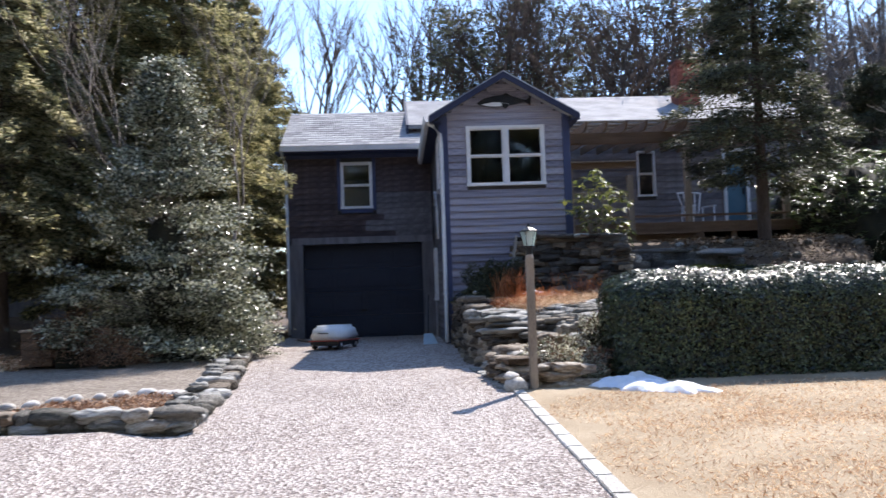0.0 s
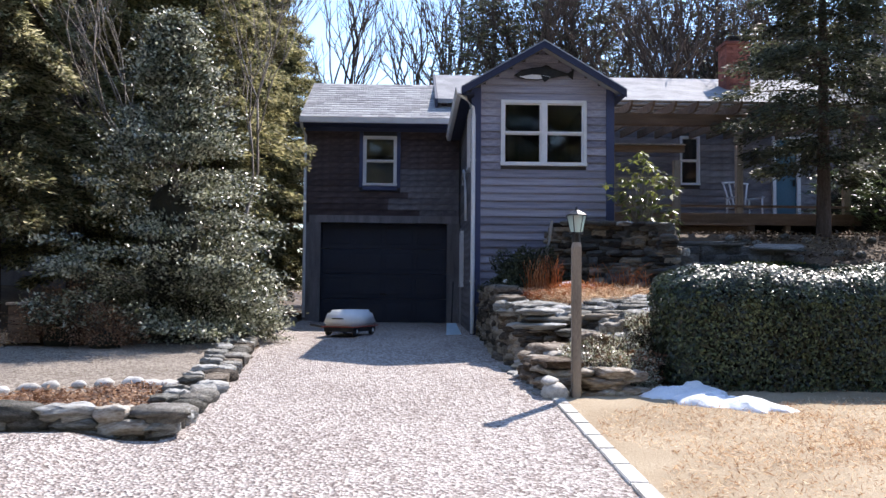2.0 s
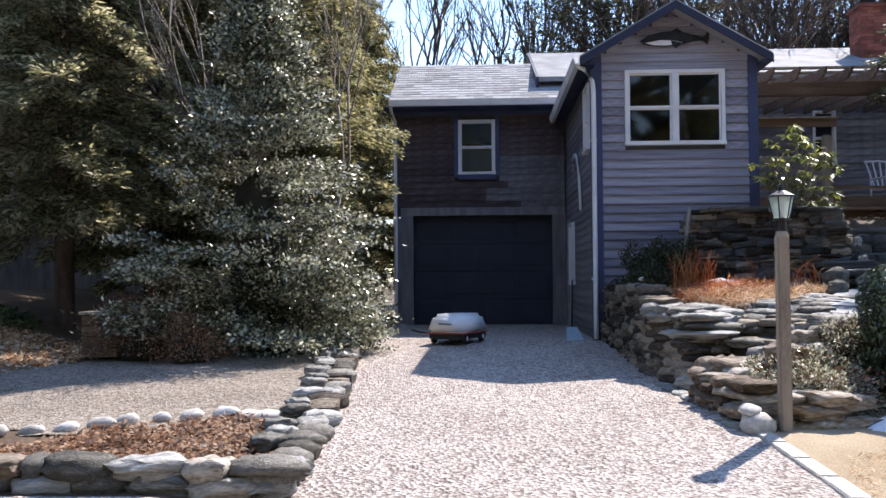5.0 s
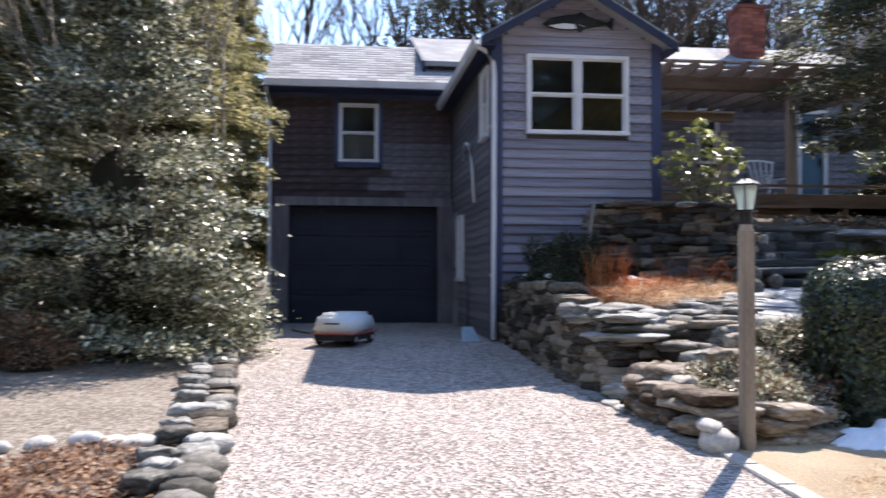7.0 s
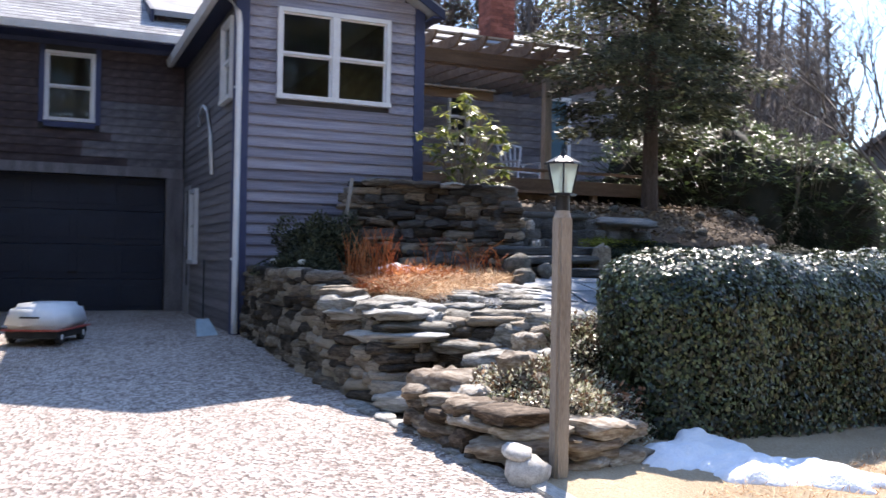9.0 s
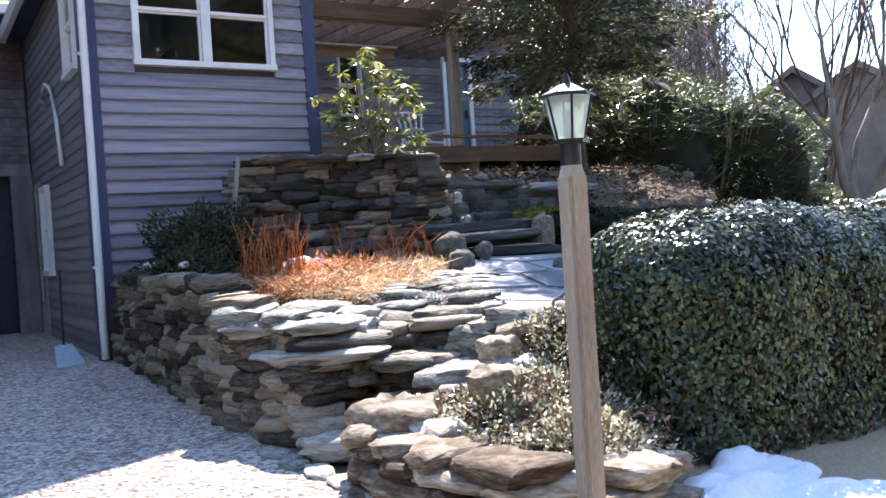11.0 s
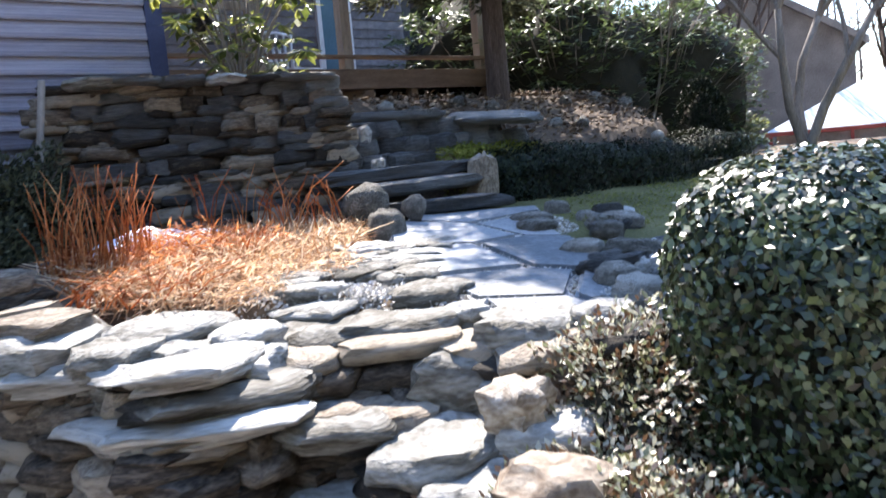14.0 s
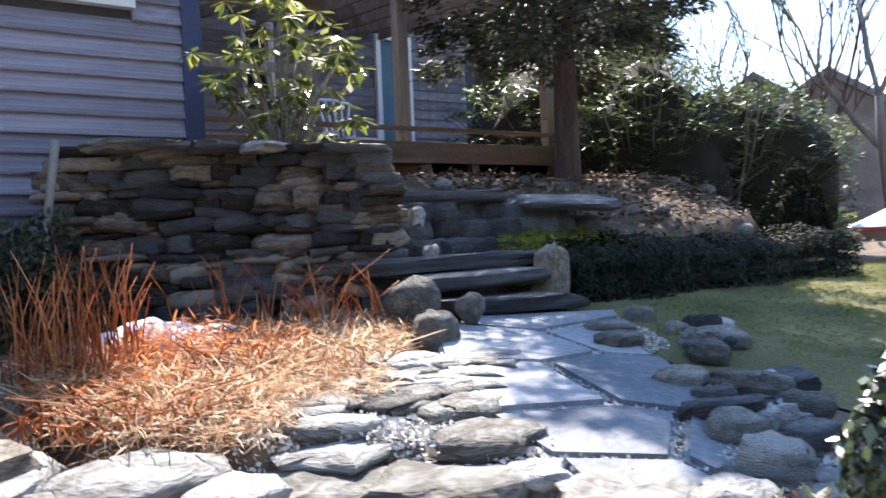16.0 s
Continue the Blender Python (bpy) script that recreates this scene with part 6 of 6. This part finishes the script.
def gable_house(name, label, at, w, d, eave, ridge, wall, roofm, rows=14):
    h = thing(name, label, "house", at)
    bm = bmesh.new()
    pts = [(-w / 2, 0), (w / 2, 0), (w / 2, eave), (0, ridge), (-w / 2, eave)]
    vs = [[bm.verts.new((x, y, z)) for x, z in pts] for y in (0, d)]
    bm.faces.new(vs[0])
    bm.faces.new(vs[1][::-1])
    for k in range(5):
        bm.faces.new((vs[0][k], vs[1][k], vs[1][(k + 1) % 5], vs[0][(k + 1) % 5]))
    bmesh.ops.recalc_face_normals(bm, faces=bm.faces)
    part("wall", bm, wall, h)
    for s in (-1, 1):
        bm = bmesh.new()
        a = [(s * (w / 2 + 0.3), eave - 0.15), (0, ridge + 0.05), (0, ridge + 0.2), (s * (w / 2 + 0.3), eave)]
        q = [[bm.verts.new((x, y, z)) for x, z in a] for y in (-0.3, d + 0.3)]
        bm.faces.new(q[0])
        bm.faces.new(q[1][::-1])
        for k in range(4):
            bm.faces.new((q[0][k], q[1][k], q[1][(k + 1) % 4], q[0][(k + 1) % 4]))
        bmesh.ops.recalc_face_normals(bm, faces=bm.faces)
        part("roof", bm, roofm, h)
        bm = bmesh.new()
        a = [(s * (w / 2 + 0.3), eave - 0.22), (0, ridge - 0.02), (0, ridge + 0.16), (s * (w / 2 + 0.3), eave - 0.04)]
        q = [[bm.verts.new((x, y, z)) for x, z in a] for y in (-0.34, -0.3)]
        bm.faces.new(q[0])
        bm.faces.new(q[1][::-1])
        for k in range(4):
            bm.faces.new((q[0][k], q[1][k], q[1][(k + 1) % 4], q[0][(k + 1) % 4]))
        bmesh.ops.recalc_face_normals(bm, faces=bm.faces)
        part("rake_board", bm, wall if wall is SHADOWFARM else WHITE, h)
    for x in (-w * 0.22, w * 0.22) if wall is not SHADOWFARM else ():
        wn_ = boxpart("window", (x - 0.45, x + 0.45, -0.05, 0.02, eave * 0.45, eave * 0.45 + 1.3), WHITE, h)
        boxpart("pane", (x - 0.38, x + 0.38, -0.06, -0.05, eave * 0.45 + 0.07, eave * 0.45 + 1.23), GLASS, wn_, bevel=0)
        boxpart("pane_back", (x - 0.38, x + 0.38, -0.052, -0.045, eave * 0.45 + 0.07, eave * 0.45 + 1.23), BLACKPAINT, wn_, bevel=0)
    return h


gable_house("neighbour_house", "distant brown shingled house with a steep gable", pose(21.6, 8.2, 0.3, 0, 0, -60), 3.6, 6, 3.6, 4.9, SHADOWFARM, SHADOWFARM)
gable_house("neighbour_house", "second brown shingled gable of the distant house", pose(21.3, 5.9, 0.3, 0, 0, -60), 5.0, 7, 3.0, 4.6, SHADOWFARM, SHADOWFARM)
gable_house("neighbour_house", "grey shingled neighbouring house with white rake boards", pose(-10.6, 6.2, 0.2, 0, 0, 15), 8.6, 9, 5.6, 8.3, SHINGLE, ROOF)
shed = thing("greenhouse", "low white hip-roofed shelter with a red rail beyond the lawn", "shelter", pose(17.5, 0.93, 0.1, 0, 0, -61))
bm = bmesh.new()
gv = [bm.verts.new(p) for p in [(-2.2, -1.6, 1.0), (5.0, -1.6, 1.0), (5.0, 1.6, 1.0), (-2.2, 1.6, 1.0), (0.2, 0, 2.15), (3.0, 0, 2.15)]]
for f in [(0, 1, 5, 4), (1, 2, 5), (2, 3, 4, 5), (3, 0, 4), (3, 2, 1, 0)]:
    bm.faces.new([gv[k] for k in f])
bmesh.ops.recalc_face_normals(bm, faces=bm.faces)
part("roof", bm, PLASTIC, shed)
boxpart("wall", (-2.0, 4.8, -1.4, 1.4, 0, 1.0), COBBLE, shed)
boxpart("rail", (-2.2, 5.0, -1.68, -1.62, 0.92, 0.99), RED, shed)
for x in (-2.1, -0.7, 0.7, 2.1):
    boxpart("post", (x - 0.03, x + 0.03, -1.68, -1.62, -0.1, 0.92), RED, shed)

# ---- unseen trees behind the street, added to darken the window reflections ----
for k in range(15):
    x, y = -33 + k * 4.6, -29 - 2.5 * ((k * 7) % 3)
    spread(ced if k % 2 else hem, ((x, y, 2.1 + 0.2 * (k % 3), 47 * k, 1.15),))
litter("joint_gravel", "pale crushed gravel between the path stones", ((2.2, -4.0, 0.5), (2.7, -3.2, 0.55), (3.2, -2.8, 0.5), (2.5, -4.5, 0.3), (2.9, -4.0, 0.3), (1.8, -3.7, 0.35), (1.35, -3.55, 0.3)), 22000, COBBLE, 0.018, 0.01, 0.7, 0.9)

# ---- distant woods on a rise ----


def woods(name, label, n, x0, x1, y0, y1, tall, seed, twigs=16, keep=None):
    q = random.Random(seed)
    paths = []
    for _ in range(n):
        x, y = q.uniform(x0, x1), q.uniform(y0, y1)
        if keep and not keep(x, y):
            continue
        h = tall * q.uniform(0.6, 1.1)
        paths.append([((x, y, -0.3), 0.12), ((x + q.uniform(-0.3, 0.3), y, h * 0.5), 0.08), ((x + q.uniform(-0.8, 0.8), y, h), 0.02)])
        for _ in range(twigs):
            z = h * q.uniform(0.25, 0.95)
            a, L = q.uniform(0, 6.283), q.uniform(0.8, 2.6) * (1.1 - z / h)
            e = (x + math.cos(a) * L, y + math.sin(a) * L, z + L * q.uniform(0.5, 1.1))
            paths.append([((x, y, z), 0.035), (e, 0.012)])
            for _ in range(3):
                b = q.uniform(0, 6.283)
                paths.append([(e, 0.014), ((e[0] + math.cos(b) * 0.8, e[1] + math.sin(b) * 0.8, e[2] + 0.7), 0.006)])
    return tagged(tubepart(name, paths, FARWOOD, sides=3, kind="stuff"), label, "woods")


woods("far_woods", "distant leafless woods behind the house", 130, -32, 42, 22, 48, 11.5, 51)
woods("far_woods", "distant leafless woods beyond the lawn", 110, 26, 60, -30, 24, 7.0, 52)
woods("far_woods", "dense grey-brown leafless woods behind the deck and the slope", 470, 11.5, 34, 9, 32, 12.5, 54, 28, lambda x, y: x < 1.25 * (y + 6))
# never in view: added for the panes to mirror
woods("far_woods", "unseen leafless woods added across the street for window reflections", 130, -36, 44, -46, -27, 11.0, 55, 20)
woods("far_woods", "distant leafless woods beyond the bank", 90, -45, -18, -25, 30, 9.0, 53)

# ---- siding, shingles and roofing, piece by piece ----


def course_segments(u0, u1, z, h, holes):
    segs = [(u0, u1)]
    for a, b, c, d in holes:
        if z + h > c + 0.01 and z < d - 0.01:
            segs = [s for p, q in segs for s in (((p, min(q, a)) if p < a else None), ((max(p, b), q) if q > b else None)) if s]
    return [s for s in segs if s[1] - s[0] > 0.03]


board_mesh = {}


def board(parent, u0, u1, z, h, at, plane, mat, name="clapboard", butt=0.027):
    """One lapped board: thin at the top, thick at the foot."""
    key = (mat.name, plane)
    if key not in board_mesh:
        p = [(0, 0), (-butt, 0), (-butt * 1.05, 0.12), (-0.004, 1.06), (0, 1.06)]
        verts = [((s, q, z_) if plane == "y" else (q, s, z_)) for s in (0, 1) for q, z_ in p]
        faces = [(0, 1, 2, 3, 4), (9, 8, 7, 6, 5)] + [(k, 5 + k, 5 + (k + 1) % 5, (k + 1) % 5) for k in range(5)]
        m = bpy.data.meshes.new(name)
        m.from_pydata(verts, [], faces)
        bm = bmesh.new()
        bm.from_mesh(m)
        bmesh.ops.recalc_face_normals(bm, faces=bm.faces)
        bm.to_mesh(m)
        bm.free()
        m.materials.append(mat)
        board_mesh[key] = m
    ob = new(name, board_mesh[key])
    ob.parent = parent
    if plane == "y":
        ob.matrix_basis = pose(u0, at, z) @ Matrix.Diagonal((u1 - u0, 1, h, 1))
    else:
        ob.matrix_basis = pose(at, u0, z) @ Matrix.Diagonal((1, u1 - u0, h, 1))
    return ob


W = 0.132
z = 0.3
while z < 4.84:
    a, b = 0.13, 2.27
    if z > 4.05:
        a = max(a, (z + W - 4.14) / 0.583 - 0.22)
        b = min(b, 2.55 - (z + W - 4.14) / 0.587)
    if b - a > 0.1:
        for s in course_segments(a, b, z, W, [BAY_WIN]):
            board(wall_bay, s[0], s[1], z, W, 0.02, "y", SIDING, butt=0.036)
    z += W
z, row = 0.0, 0
while z < 4.1:
    for s in course_segments(0.12, 4.52, z, 0.125, [SIDE_WIN, SIDE_LIGHT, SIDE_DOOR]):
        board(wall_side, s[0], s[1], z, 0.125, 0.02, "x", SHINGLE, "shingle_course", 0.012)
    z += 0.125
z, row = 2.36, 0
while z < 4.2:
    for s in course_segments(-3.4, -0.02, z, 0.13, [(GAR_WIN[0] - 0.08, GAR_WIN[1] + 0.08, 2.95, 4.2)]):
        u = s[0]
        while u < s[1] - 0.02:
            e = min(s[1], u + rnd.uniform(1.0, 2.6))
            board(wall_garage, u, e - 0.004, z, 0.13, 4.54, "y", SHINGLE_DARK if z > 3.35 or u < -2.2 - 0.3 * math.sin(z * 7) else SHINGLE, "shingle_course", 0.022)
            u = e
    z += 0.13
z = 2.2
while z < 5.0:
    for s in course_segments(2.4, 9.0, z, 0.15, [HOUSE_WIN, DECK_DOOR]):
        board(wall_main, s[0], s[1], z, 0.15, 5.22, "y", SHINGLE, "shingle_course", 0.022)
    z += 0.15
tab = bpy.data.meshes.new("roof_tab")
tab.from_pydata([(0, 0, 0), (1, 0, 0), (1, 1, 0), (0, 1, 0), (0, 0, 1), (1, 0, 1), (1, 1, 0.2), (0, 1, 0.2)], [],
                [(0, 1, 5, 4), (4, 5, 6, 7), (0, 4, 7, 3), (1, 2, 6, 5), (0, 3, 2, 1)])
tab.materials.append(ROOF)
slope = math.atan2(1.27, 2.45)
for r in range(15):
    for c in range(11):
        x = -3.6 + c * 0.36 - (0.18 if r % 2 else 0)
        wd = 0.355
        if x < -3.48:
            wd, x = wd - (-3.48 - x), -3.48
        if x < 0.0:
            ob = new("shingle", tab)
            ob.parent = roofs[0]
            ob.matrix_basis = Matrix.Translation((x, 4.04 + r * 0.165, 4.45 + r * 0.165 * 0.518)) @ Matrix.Rotation(slope, 4, "X") @ Matrix.Diagonal((wd, 0.2, 0.009, 1))
for k in range(4):
    for r in range(17):
        for c in range(2):
            x, y = (6.67, 6.5) if k == 0 else (6.67, 7.1) if k == 1 else (6.67, 6.5) if k == 2 else (7.25, 6.5)
            z = 5.6 + r * 0.075
            o = (c + 0.5 * (r % 2)) * 0.29
            L = min(0.28, 0.58 - o)
            if L < 0.05:
                continue
            if k < 2:
                boxd = (x + o, x + o + L, y - 0.012 if k == 0 else y, y if k == 0 else y + 0.012, z, z + 0.065)
            else:
                boxd = (x - 0.012 if k == 2 else x, x if k == 2 else x + 0.012, y + o, y + o + L, z, z + 0.065)
            v = [(boxd[i], boxd[2 + j], boxd[4 + l]) for i in (0, 1) for j in (0, 1) for l in (0, 1)]
            raw("brick", v, [(0, 1, 3, 2), (4, 6, 7, 5), (0, 4, 5, 1), (2, 3, 7, 6), (0, 2, 6, 4), (1, 5, 7, 3)], BRICK, chim)
